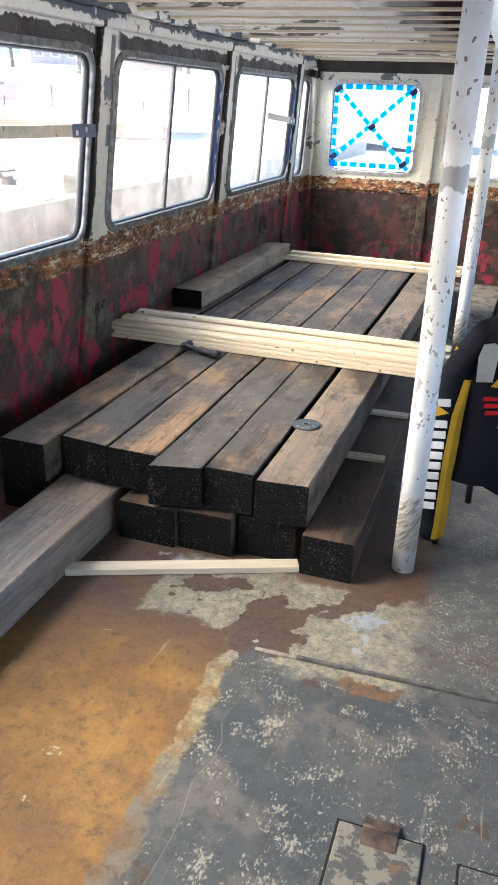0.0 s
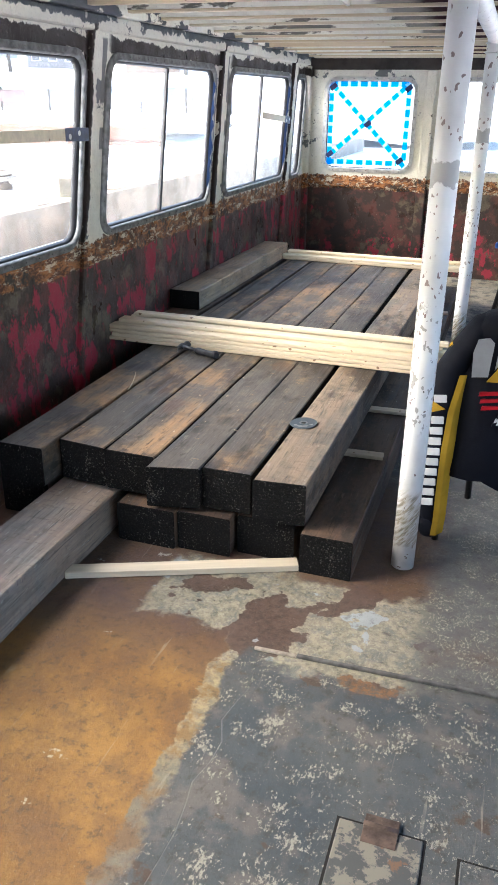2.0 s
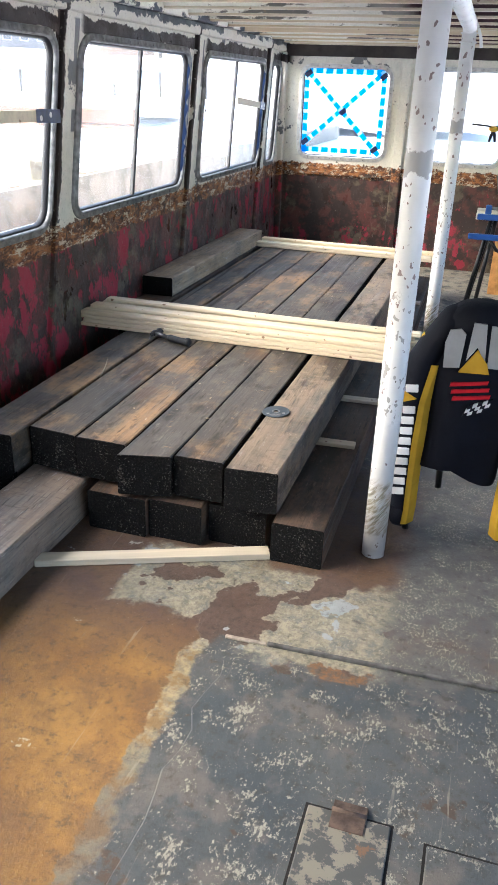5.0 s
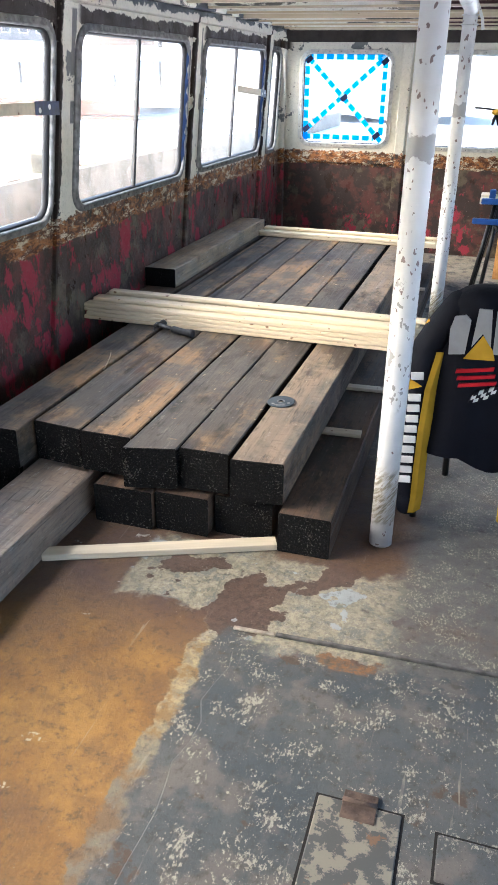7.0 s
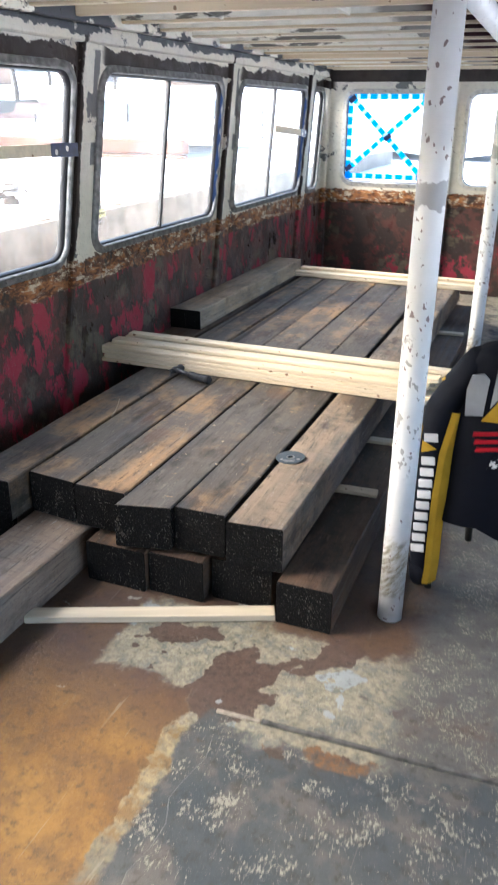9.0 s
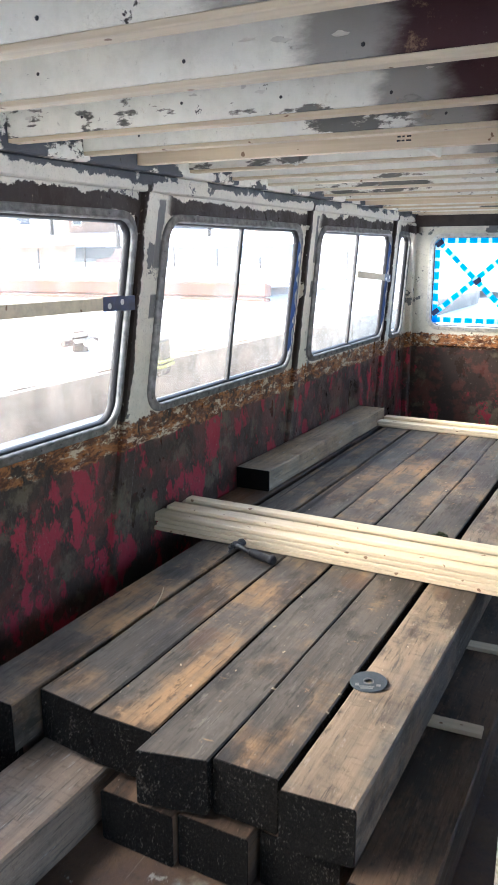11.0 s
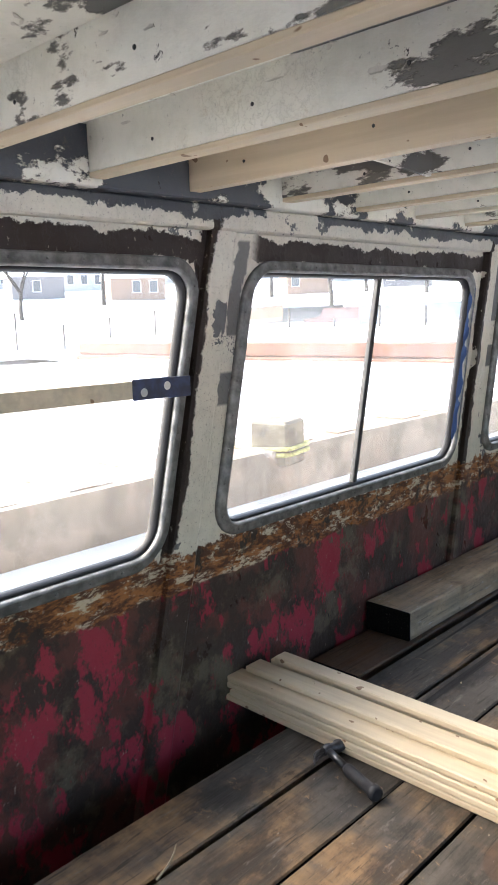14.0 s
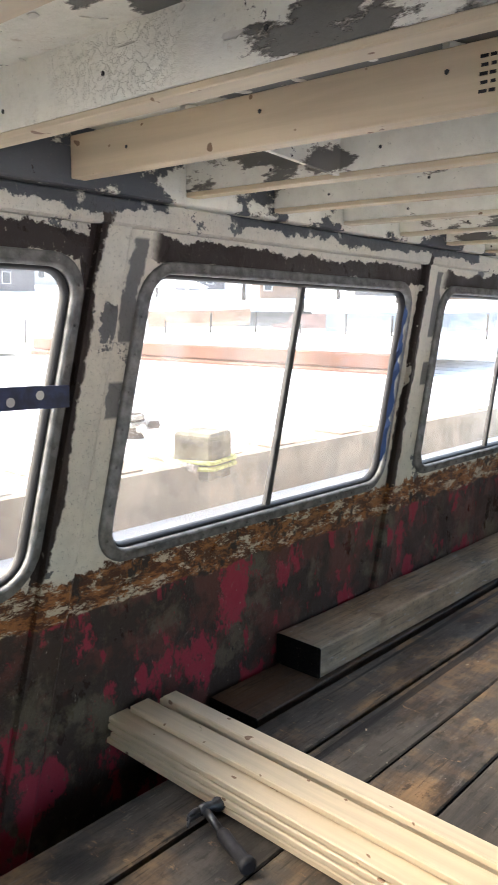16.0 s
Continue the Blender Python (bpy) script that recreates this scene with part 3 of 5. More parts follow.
# ---- structure ----
LEFT = [(1.98, 3.342, 0.800, 1.552), (3.556, 4.878, 0.818, 1.552), (5.142, 6.488, 0.826, 1.552), (6.664, 6.962, 0.81, 1.552)]
FAR = [(-1.078, -0.345, 0.848, 1.540), (-0.110, 0.585, 0.848, 1.540)]
NEAR = [(-0.9, -0.1, 0.82, 1.60), (0.4, 1.2, 0.82, 1.60)]
TOP = 1.842
wall("wall_left", side_left, -2.45, 7.44, TOP, [(0.1, 1.72, 0.803, 1.549)] + LEFT, 0.03, M_WALL)
# unseen wall; its first two openings are added to brighten the left wall
wall("wall_right", side_right, -2.45, 7.44, TOP, [(-1.75, -0.15, 0.803, 1.552), (0.1, 1.72, 0.12, 1.62)] + LEFT, 0.03, M_WALL)
wall("wall_far", end_far, -1.31, 2.06, TOP, FAR + [(0.85, 1.6, 0.848, 1.54)], 0.06, M_WALL)
# unseen wall behind the camera; both openings are added to let daylight in
wall("wall_near", end_near, -1.31, 2.06, TOP, NEAR, 0.06, M_WALL)
for i, h in enumerate(LEFT):
    window(i + 1, side_left, h, split=0.51 if i == 1 else 0.52, mullion=i in (1, 2))
for i, h in enumerate(FAR):
    window(i + 5, end_far, h, mullion=False, frame_mat=M_FRAME_PALE, slim=True)

bm = bmesh.new()
box(bm, -1.30, 2.05, -2.25, 7.23, -0.06, 0.0)
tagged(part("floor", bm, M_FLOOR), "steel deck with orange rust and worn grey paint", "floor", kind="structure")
bm = bmesh.new()
box(bm, -1.32, 2.07, -2.27, 7.25, TOP, TOP + 0.04)
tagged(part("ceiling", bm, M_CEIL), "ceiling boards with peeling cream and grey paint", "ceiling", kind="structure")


def post(y):
    """A raked steel rib on the wall between two windows."""
    bm = bmesh.new()
    prof = [(-0.055, -0.002), (-0.052, 0.018), (-0.044, 0.024), (0.030, 0.024), (0.040, 0.018), (0.050, -0.002)]
    a = [bm.verts.new(side_left(y + u, 0.0, d)) for u, d in prof]
    b = [bm.verts.new(side_left(y + u, 1.645, d)) for u, d in prof]
    for i in range(len(prof) - 1):
        bm.faces.new((a[i], a[i + 1], b[i + 1], b[i]))
    bm.faces.new(b)
    return tagged(part("wall_post", bm, M_WALL), "raked wall rib with cream paint above and red below", "wall post", "wall ribs", "structure")


for y in (3.428, 5.000, 6.576, 1.85):
    post(y)
bm = bmesh.new()
box(bm, -1.252, -1.215, -2.2, 7.18, 1.645, 1.710, 0.006)
tagged(part("header_beam", bm, M_WALL), "cream and dark flaking beam above the windows", "beam", kind="structure")
M_STRINGER = ceiling_paint("blue_grey_stringer_paint", (11, 5, 2), 0.50, (0.095, 0.102, 0.112))
bm = bmesh.new()
box(bm, -1.252, -1.18, -2.2, 7.18, 1.710, TOP - 0.001, 0.004)
tagged(part("stringer", bm, M_STRINGER), "grey stringer with flaking paint under the ceiling", "beam", kind="structure")


def joist(y, fresh=False):
    j = thing("ceiling_joist", "new pine ceiling joist" if fresh else "painted ceiling joist with a bare pine strip below", "joist", "ceiling joists", "structure", (0, y, -0.013 * max(0.0, y - 4.6)))
    bm = bmesh.new()
    box(bm, -1.178, 1.95, -0.019, 0.019, 1.739 if not fresh else 1.725, TOP + 0.004 if not fresh else 1.725 + 0.089, 0.002)
    part("beam", bm, M_PINE if fresh else M_JOIST, j)
    if not fresh:
        bm = bmesh.new()
        box(bm, -1.175, 1.95, -0.021, 0.021, 1.727, 1.7385, 0.002)
        part("furring_strip", bm, M_FURRING, j)
    if 1.9 < y < 6.5:
        for i in range(6):
            x = -0.95 + 0.31 * i + 0.05 * math.sin(7 * y + i)
            bm = bmesh.new()
            bmesh.ops.create_icosphere(bm, subdivisions=1, radius=0.0042, matrix=Matrix.Translation((x, -0.0195, 1.772 + 0.012 * math.sin(5 * i + y))) @ Matrix.Diagonal((1, 0.5, 1, 1)))
            part("nail", bm, M_MULLION, j)
    if fresh and y < 4:
        for i in range(5):
            for x0, x1 in ((-0.236, -0.224), (-0.221, -0.212), (-0.207, -0.192)):
                bm = bmesh.new()
                box(bm, x0 + 0.002 * (i % 2), x1, -0.0198, -0.0188, 1.744 + 0.0115 * i, 1.7485 + 0.0115 * i)
                part("stamp_bar", bm, M_RUBBER, j, "dark printed grade stamp bar")
    return j


JOISTS = [3.46 + 0.347 * k for k in range(-16, 0) if k < -2] + [2.835, 3.165] + [3.46 + 0.347 * k for k in range(11)] + [7.10]
for y in JOISTS:
    joist(y, y in (3.46, 3.46 + 0.347 * 7))


# ---- timber stack ----
def timber(name, x0, x1, y0, y1, z0, z1, mat, turn=0.0, label="", group="stacked timbers", seed=0, cut=0.0, blackened=False):
    rnd = random.Random(seed)
    w, h, n = x1 - x0, z1 - z0, 14
    ob = thing(name, label or "heavy weathered timber with a dark tarred end", "timber", group, at=((x0 + x1) / 2, y0, z0))
    ob.rotation_euler = (0, 0, radians(-turn))
    bm = bmesh.new()
    c = 0.0045
    sect = [(-w / 2 + c, 0), (w / 2 - c, 0), (w / 2, c), (w / 2, h - c), (w / 2 - c, h), (-w / 2 + c, h), (-w / 2, h - c), (-w / 2, c)]
    rings = []
    for k in range(n + 1):
        y = (y1 - y0) * k / n
        jx, jz = rnd.uniform(-0.0025, 0.0025), rnd.uniform(-0.002, 0.001)
        rings.append([bm.verts.new((x + jx + rnd.uniform(-0.001, 0.001), y + (cut * x if k == 0 else 0), z + (jz if z > 0.01 else 0))) for x, z in sect])
    for a, b in zip(rings, rings[1:]):
        for i in range(8):
            bm.faces.new((a[i], a[(i + 1) % 8], b[(i + 1) % 8], b[i]))
    beam = part("beam", bm, mat, ob)
    # sides facing the gaps take the black end material, so the gaps read dark
    if blackened:
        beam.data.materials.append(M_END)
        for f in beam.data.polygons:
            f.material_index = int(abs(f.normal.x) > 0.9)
    for nm, ring, s in (("sawn_end", rings and 0, -1), ("sawn_end", 1, 1)):
        bm = bmesh.new()
        yy = -0.003 if s < 0 else (y1 - y0) + 0.003
        inner = 0.004
        vs = [bm.verts.new((x * (1 - inner), yy + (cut * x if s < 0 else 0) + rnd.uniform(-0.001, 0.001), z)) for x, z in sect]
        f = bm.faces.new(vs)
        r = bmesh.ops.extrude_face_region(bm, geom=[f])
        bmesh.ops.translate(bm, vec=(0, 0.0035 * -s, 0), verts=[v for v in r["geom"] if isinstance(v, bmesh.types.BMVert)])
        part("sawn_end", bm, M_END, ob, "black tarred end grain")
    return ob


TZ0, TZ1 = 0.157, 0.300
for i, (x0, x1, y0, mat, turn, cut) in enumerate([
        (-1.024, -0.852, 2.345, M_TIMBER, 0.3, 0.0), (-0.838, -0.655, 2.430, M_TIMBER, 0.3, -0.1), (-0.649, -0.466, 2.415, M_TIMBER, 0.2, 0.0),
        (-0.460, -0.290, 2.362, M_TIMBER, 0.2, 0.25), (-0.286, -0.120, 2.400, M_TIMBER, 0.2, 0.0), (-0.105, 0.065, 2.380, M_TIMBER_PALE, 0.4, 0.1)]):
    timber("timber", x0, x1, y0, 6.20, TZ0, TZ1, mat, turn, seed=i, cut=cut, blackened=0 < i < 5)
timber("timber", -1.232, -1.042, 3.95, 6.25, 0.157, 0.298, M_TIMBER_DARK, 0.0, seed=21)
timber("timber", -1.236, -1.056, 4.27, 6.02, 0.3005, 0.403, M_TIMBER_GREY, 0.2, "squared timber lying on top of the stack", seed=8)
for i, (x0, x1, y0) in enumerate([(-0.582, -0.372, 2.355), (-0.366, -0.180, 2.37), (-0.168, 0.028, 2.41), (0.058, 0.227, 2.365), (-1.07, -0.88, 2.40)]):
    timber("timber", x0, x1, y0, 6.15, 0.0, 0.140, M_TIMBER_DARK, 0.2, "dark brown timber in the lower layer", "lower timbers", seed=30 + i)
timber("timber", -0.862, -0.632, 1.25, 4.2, 0.0, 0.140, M_TIMBER_BROWN, 0.4, "timber pulled forward out of the lower layer", "lower timbers", seed=40)


def lath(name, p, q, w, h, mat, label, group):
    """A straight lath from p to q (its lower middle line)."""
    p, q = Vector(p), Vector(q)
    d = q - p
    ob = thing(name, label, "lath", group, at=p)
    ob.rotation_euler = (0, 0, math.atan2(d.y, d.x))
    bm = bmesh.new()
    box(bm, 0, d.length, -w / 2, w / 2, 0, h, 0.0015)
    part("wood", bm, mat, ob)
    return ob


for y in (2.99, 3.475, 4.4, 5.3):
    lath("sticker_lath", (-1.1, y - 0.06, 0.1415), (0.21 + 0.02 * (y > 3.3), y + 0.02, 0.1415), 0.045, 0.014, M_FURRING, "thin pine spacer lath between timber layers", "spacer laths")
lath("floor_lath", (-0.635, 2.095, 0.001), (0.048, 2.385, 0.001), 0.05, 0.022, M_FURRING, "pine lath lying on the deck", "spacer laths")


def pine_stack(p, q, columns, seed):
    """Strips stacked in columns: (offset, width, count)."""
    rnd = random.Random(seed)
    p, q = Vector(p), Vector(q)
    d = q - p
    turn = math.atan2(d.y, d.x)
    for off, w, count, push in columns:
        for k in range(count):
            ob = thing("pine_strip", "planed fresh pine strip in a stack across the timbers", "board", "pine strips")
            ob.location = p + Matrix.Rotation(turn, 3, "Z") @ Vector((push + rnd.uniform(-0.03, 0.03), off + rnd.uniform(-0.009, 0.007), 0.0188 * k))
            ob.rotation_euler = (0, 0, turn + radians(rnd.uniform(-0.2, 0.2)))
            bm = bmesh.new()
            box(bm, 0, d.length, 0, w, 0, 0.0174, 0.003)
            part("board", bm, M_PINE, ob)


pine_stack((-1.245, 3.574, 0.302), (0.29, 3.566, 0.302), [(0.0, 0.066, 4, 0.0), (0.068, 0.066, 5, 0.03), (0.136, 0.05, 6, 0.06)], 3)
pine_stack((-1.03, 5.892, 0.302), (0.25, 5.872, 0.302), [(0.0, 0.066, 2, 0.0), (0.068, 0.066, 3, 0.02)], 4)


# ---- poles ----
def pole(x, y, r, top):
    ob = thing("support_pole", "white painted steel support pole with chipped paint", "pole", "support poles", at=(x, y, 0))
    bm = bmesh.new()
    tube(bm, [(0, 0, 0), (0, 0, 0.6), (0, 0, 1.2), (0, 0, top)], r, 24)
    part("tube", bm, M_POLE, ob)
    return ob


pole(0.368, 2.52, 0.037, 1.660)
pole(0.333, 4.85, 0.036, 1.655)


def collar(x, y, z, r, h, label):
    bm = bmesh.new()
    tube(bm, [(x, y, z), (x, y, z + 0.004), (x, y, z + h - 0.004), (x, y, z + h)], [r + 0.002, r + 0.009, r + 0.009, r + 0.002], 24)
    return tagged(part("pole_collar", bm, M_POLE), label, "collar", "pole collars")


collar(0.333, 4.85, 1.612, 0.036, 0.010, "white steel collar on the far support pole")
collar(0.333, 4.85, 1.655, 0.036, 0.008, "white steel collar on the far support pole")
collar(0.368, 2.52, 1.636, 0.037, 0.012, "white steel collar on the near support pole")


def bent_bar(name, pts, w, t, mat, label):
    """A flat bar bent in the x-z plane."""
    bm = bmesh.new()
    rings = []
    for i, p in enumerate(pts):
        p = Vector(p)
        d = (Vector(pts[min(i + 1, len(pts) - 1)]) - Vector(pts[max(i - 1, 0)])).normalized()
        n = Vector((-d.z, 0, d.x))
        rings.append([bm.verts.new(p + Vector((0, a * w / 2, 0)) + n * b * t / 2) for a, b in ((-1, -1), (1, -1), (1, 1), (-1, 1))])
    for a, b in zip(rings, rings[1:]):
        for k in range(4):
            bm.faces.new((a[k], a[(k + 1) % 4], b[(k + 1) % 4], b[k]))
    bm.faces.new(rings[0]), bm.faces.new(rings[-1][::-1])
    return tagged(part(name, bm, mat), label, "bracket")


bm = bmesh.new()
tube(bm, [(0.368, 2.52, 1.650), (0.368, 2.522, 1.672), (0.367, 2.545, 1.687), (0.366, 2.60, 1.690), (0.350, 3.70, 1.690), (0.334, 4.77, 1.690), (0.333, 4.825, 1.687), (0.333, 4.848, 1.672), (0.333, 4.85, 1.656)], 0.035, 20)
tagged(part("head_pipe", bm, M_POLE), "white steel pipe under the joists joining both support poles", "pipe")
bent_bar("pole_bracket", [(0.345, 4.85, 1.74), (0.375, 4.85, 1.68), (0.392, 4.85, 1.64), (0.400, 4.85, 1.595)], 0.05, 0.014, M_POLE, "thin white knee plate beside the far support pole")


# triangular gussets between joists
def gusset(x, y, w):
    bm = bmesh.new()
    a = [bm.verts.new(p) for p in ((x, y, 1.732), (x - w, y - 0.30, 1.81), (x - w, y - 0.30, TOP - 0.002), (x, y, TOP - 0.002))]
    b = [bm.verts.new(p) for p in ((x + 0.012, y, 1.732), (x + 0.012 - w, y - 0.30, 1.81), (x + 0.012 - w, y - 0.30, TOP - 0.002), (x + 0.012, y, TOP - 0.002))]
    bm.faces.new(a), bm.faces.new(b[::-1])
    for k in range(4):
        bm.faces.new((a[k], b[k], b[(k + 1) % 4], a[(k + 1) % 4]))
    return tagged(part("gusset_plate", bm, M_JOIST), "triangular painted plate between two ceiling joists", "gusset plate", "ceiling gussets")


gusset(-0.72, 3.787, 0.16)
gusset(-0.20, 3.787, 0.12)

# curled flakes of loose paint on joists and ceiling
def flakes(name, count, seed, mat, spot, label):
    rnd = random.Random(seed)
    bm = bmesh.new()
    for _ in range(count):
        c, n, up = spot(rnd)
        side = n.cross(up).normalized()
        w, h, lift = rnd.uniform(0.006, 0.026), rnd.uniform(0.002, 0.009), rnd.uniform(0.001, 0.005)
        k = rnd.randint(7, 11)
        low, high = [], []
        for i in range(k):
            a = math.tau * i / k
            r = rnd.uniform(0.45, 1.0)
            u, v = w * r * math.cos(a), h * r * math.sin(a)
            p = c + side * u + up * v + n * (0.0015 + lift * max(0.0, v / h) ** 1.5)
            low.append(bm.verts.new(p))
            high.append(bm.verts.new(p + n * 0.0012))
        bm.faces.new(high), bm.faces.new(low[::-1])
        for i in range(k):
            bm.faces.new((low[i], low[(i + 1) % k], high[(i + 1) % k], high[i]))
    return tagged(part(name, bm, mat), label, "paint flakes", kind="stuff")


def on_joist(rnd):
    y = rnd.choice((2.073, 2.419, 2.835, 2.835, 2.835, 3.165, 3.165, 3.807, 4.154))
    x = min(max(rnd.gauss(-0.35, 0.35), -1.1), 0.2)
    return Vector((x, y - 0.019, rnd.uniform(1.78, 1.835))), Vector((0, -1, 0)), Vector((0, 0, rnd.choice((1, -1))))


def on_ceiling(rnd):
    return Vector((rnd.uniform(-1.1, 0.0), rnd.uniform(1.9, 3.5), TOP)), Vector((0, 0, -1)), Vector((rnd.uniform(-1, 1), rnd.uniform(-1, 1), 0)).normalized()


M_FLAKE = plain("cream_paint_flake", (0.68, 0.65, 0.57), 0.6)
flakes("joist_paint_flakes", 45, 5, M_FLAKE, on_joist, "curled cream paint flakes on the joists")
flakes("ceiling_paint_flakes", 130, 6, M_FLAKE, on_ceiling, "curled cream paint flakes under the ceiling boards")

# ---- far end trim ----
M_DARK = plain("bare_dark_steel", (0.035, 0.028, 0.025), 0.6, 0.2, 0.4, 9)
bm = bmesh.new()
box(bm, -1.24, 1.95, 7.15, 7.178, 1.612, 1.70, 0.003)
tagged(part("trim", bm, M_DARK), "dark bare steel strip over the end windows", "trim", kind="structure")
bm = bmesh.new()
box(bm, -1.22, 1.95, 7.162, 7.179, 0.704, 0.782, 0.004)
tagged(part("trim", bm, M_WALL), "rusty ledge with cream paint under the end windows", "trim", kind="structure")
bm = bmesh.new()
box(bm, -0.270, -0.190, 7.145, 7.179, 0.02, 1.61, 0.006)
tagged(part("wall_post", bm, M_WALL), "upright rib between the end windows with flaking paint", "wall post", "wall ribs", "structure")
bm = bmesh.new()
box(bm, -1.262, -1.205, 7.11, 7.179, 0.0, 1.64, 0.008)
tagged(part("wall_post", bm, M_WALL), "corner rib where side and end walls meet", "wall post", "wall ribs", "structure")


# ---- tape on the end window, braces ----
def tape_mat(name, colour, white, period, share):
    m = Mat(name, 0.5)
    at = m.axis(0, m.obj)
    w = m.math("FRACT", m.math("MULTIPLY", m.math("ADD", at, m.math("MULTIPLY", m.noise(30, 2, at=m.obj), 0.012)), 1 / period))
    c = m.mix(m.step(m.math("ABSOLUTE", m.math("SUBTRACT", w, 0.5)), 0.5 - share / 2 - 0.02, 0.5 - share / 2 + 0.02), colour, white)
    t = m.t
    m.put(c, m.b.inputs["Base Color"])
    tl, mx = t.nodes.new("ShaderNodeBsdfTranslucent"), t.nodes.new("ShaderNodeMixShader")
    t.links.new(c, tl.inputs[0])
    mx.inputs[0].default_value = 0.88
    t.links.new(m.b.outputs[0], mx.inputs[1])
    t.links.new(tl.outputs[0], mx.inputs[2])
    t.links.new(mx.outputs[0], t.nodes["Material Output"].inputs[0])
    return m.m


M_TAPE = tape_mat("printed_blue_tape", (0.01, 0.50, 0.85), (0.75, 0.93, 1.0), 0.083, 0.30)
M_TAPE_DARK = plain("navy_duct_tape", (0.012, 0.022, 0.07), 0.35, 0, 0.4, 40)
M_TAPE_WHITE = plain("white_print", (0.6, 0.6, 0.6), 0.5)


def strip(name, a, b, w, y, mat, label, parent, lift):
    """A tape strip in the plane of the end window."""
    d = math.hypot(b[0] - a[0], b[1] - a[1])
    bm = bmesh.new()
    box(bm, 0, d, -0.0006, 0.0006, -w / 2, w / 2)
    ob = part(name, bm, mat, parent, label)
    ob.matrix_local = Matrix.Translation((a[0], y - lift, a[1])) @ Matrix.Rotation(-math.atan2(b[1] - a[1], b[0] - a[0]), 4, "Y")
    return ob


tp = thing("window_tape", "printed blue masking tape crossed over the end window pane", "tape")
X0, X1, Z0, Z1 = -1.035, -0.405, 0.905, 1.506
for i, (a, b) in enumerate((((X0 - 0.02, Z1), (X1 + 0.02, Z1)), ((X0 - 0.02, Z0), (X1 - 0.05, Z0)), ((X0, Z0 - 0.03), (X0, Z1)), ((X1 + 0.005, Z0 + 0.02), (X1 + 0.005, Z1)), ((X0, Z0 + 0.05), (X1, Z1)), ((X0, Z1), (X1 + 0.02, Z0 - 0.03)))):
    strip("tape_strip", a, b, 0.040, 7.187, M_TAPE, "", tp, 0.0013 * i)
for i, (x, z) in enumerate(((X0 + 0.01, Z1 - 0.02), (X1, Z1 - 0.03), (X1 - 0.03, Z0 + 0.02), (X0 + 0.005, Z0 + 0.06), ((X0 + X1) / 2, (Z0 + Z1) / 2))):
    strip("tape_overlap", (x - 0.022, z - 0.018), (x + 0.026, z + 0.02), 0.04, 7.187, M_TAPE_DARK, "dark doubled tape", tp, 0.010 + 0.0012 * i)


def brace(ya, za, yb, zb, tape0, tape1):
    b = thing("window_brace", "pine lath held across the window with navy tape", "brace", "window braces")
    d = math.hypot(yb - ya, zb - za)
    turn = Matrix.Translation((-1.226, ya, za)) @ Matrix.Rotation(math.atan2(zb - za, yb - ya), 4, "X")
    bm = bmesh.new()
    box(bm, -0.006, 0.006, 0, d, -0.022, 0.022, 0.001, turn)
    part("lath", bm, M_FURRING, b)
    bm = bmesh.new()
    box(bm, 0.0068, 0.0078, tape0, tape1 - 0.07, -0.026, 0.026, 0, turn)
    t = part("tape", bm, M_TAPE_DARK, b, "navy duct tape with pale round print")
    bm = bmesh.new()
    box(bm, -0.004, 0.0074, tape1 - 0.071, tape1, -0.028, 0.024, 0.0005, turn)
    part("tape_end", bm, M_TAPE_DARK, b, "tape end stuck to the window frame")
    for k, y in enumerate((tape0 + 0.035, tape0 + 0.11)):
        bm = bmesh.new()
        bmesh.ops.create_circle(bm, cap_ends=True, segments=14, radius=0.011, matrix=turn @ Matrix.Translation((0.0084, y, -0.008 + 0.012 * k)) @ Matrix.Rotation(radians(90), 4, "Y"))
        part("print", bm, M_TAPE_WHITE, t)
    return b


brace(1.98, 1.262, 3.36, 1.247, 1.285, 1.475)
brace(5.89, 1.285, 6.59, 1.240, 0.56, 0.70)


def edge_tape(u, v0, v1, seed):
    """A torn run of blue tape left along a window's edge."""
    rnd = random.Random(seed)
    bm = bmesh.new()
    n = 16
    a, b = [], []
    for k in range(n + 1):
        v = v0 + (v1 - v0) * k / n
        a.append(bm.verts.new(side_left(u + 0.004 - rnd.uniform(0, 0.008), v, -0.002)))
        b.append(bm.verts.new(side_left(u + 0.010 + rnd.uniform(0, 0.004), v, 0.0185)))
    for k in range(n):
        bm.faces.new((a[k], b[k], b[k + 1], a[k + 1]))
    r = bmesh.ops.extrude_face_region(bm, geom=list(bm.faces))
    bmesh.ops.translate(bm, vec=(0.001, 0, 0), verts=[v for v in r["geom"] if isinstance(v, bmesh.types.BMVert)])
    return tagged(part("edge_tape", bm, plain("blue_masking_tape", (0.005, 0.024, 0.085), 0.5)), "torn blue masking tape along the window edge", "tape", "edge tapes")


edge_tape(4.860, 0.90, 1.50, 1)
edge_tape(6.470, 0.86, 1.51, 2)

# ---- deck plate, hatch and strip ----
M_RUSTY = plain("brown_rusty_steel", (0.075, 0.052, 0.04), 0.7, 0.2, 0.45, 30)
bm = bmesh.new()
vs = []
edge = [(0.070 + 0.010 * math.sin(k * 1.7) + 0.006 * math.sin(k * 4.1), -2.1 + (1.80 + 2.1) * k / 60) for k in range(61)] + [(0.075, 1.855), (0.11, 1.874), (1.9, 1.93), (1.9, -2.1)]
top = [bm.verts.new((x, y, 0.0055)) for x, y in edge]
low = [bm.verts.new((x - (0.004 if x < 1 else 0), y + (0.004 if y > 1.8 else 0), 0.0004)) for x, y in edge]
bm.faces.new(top)
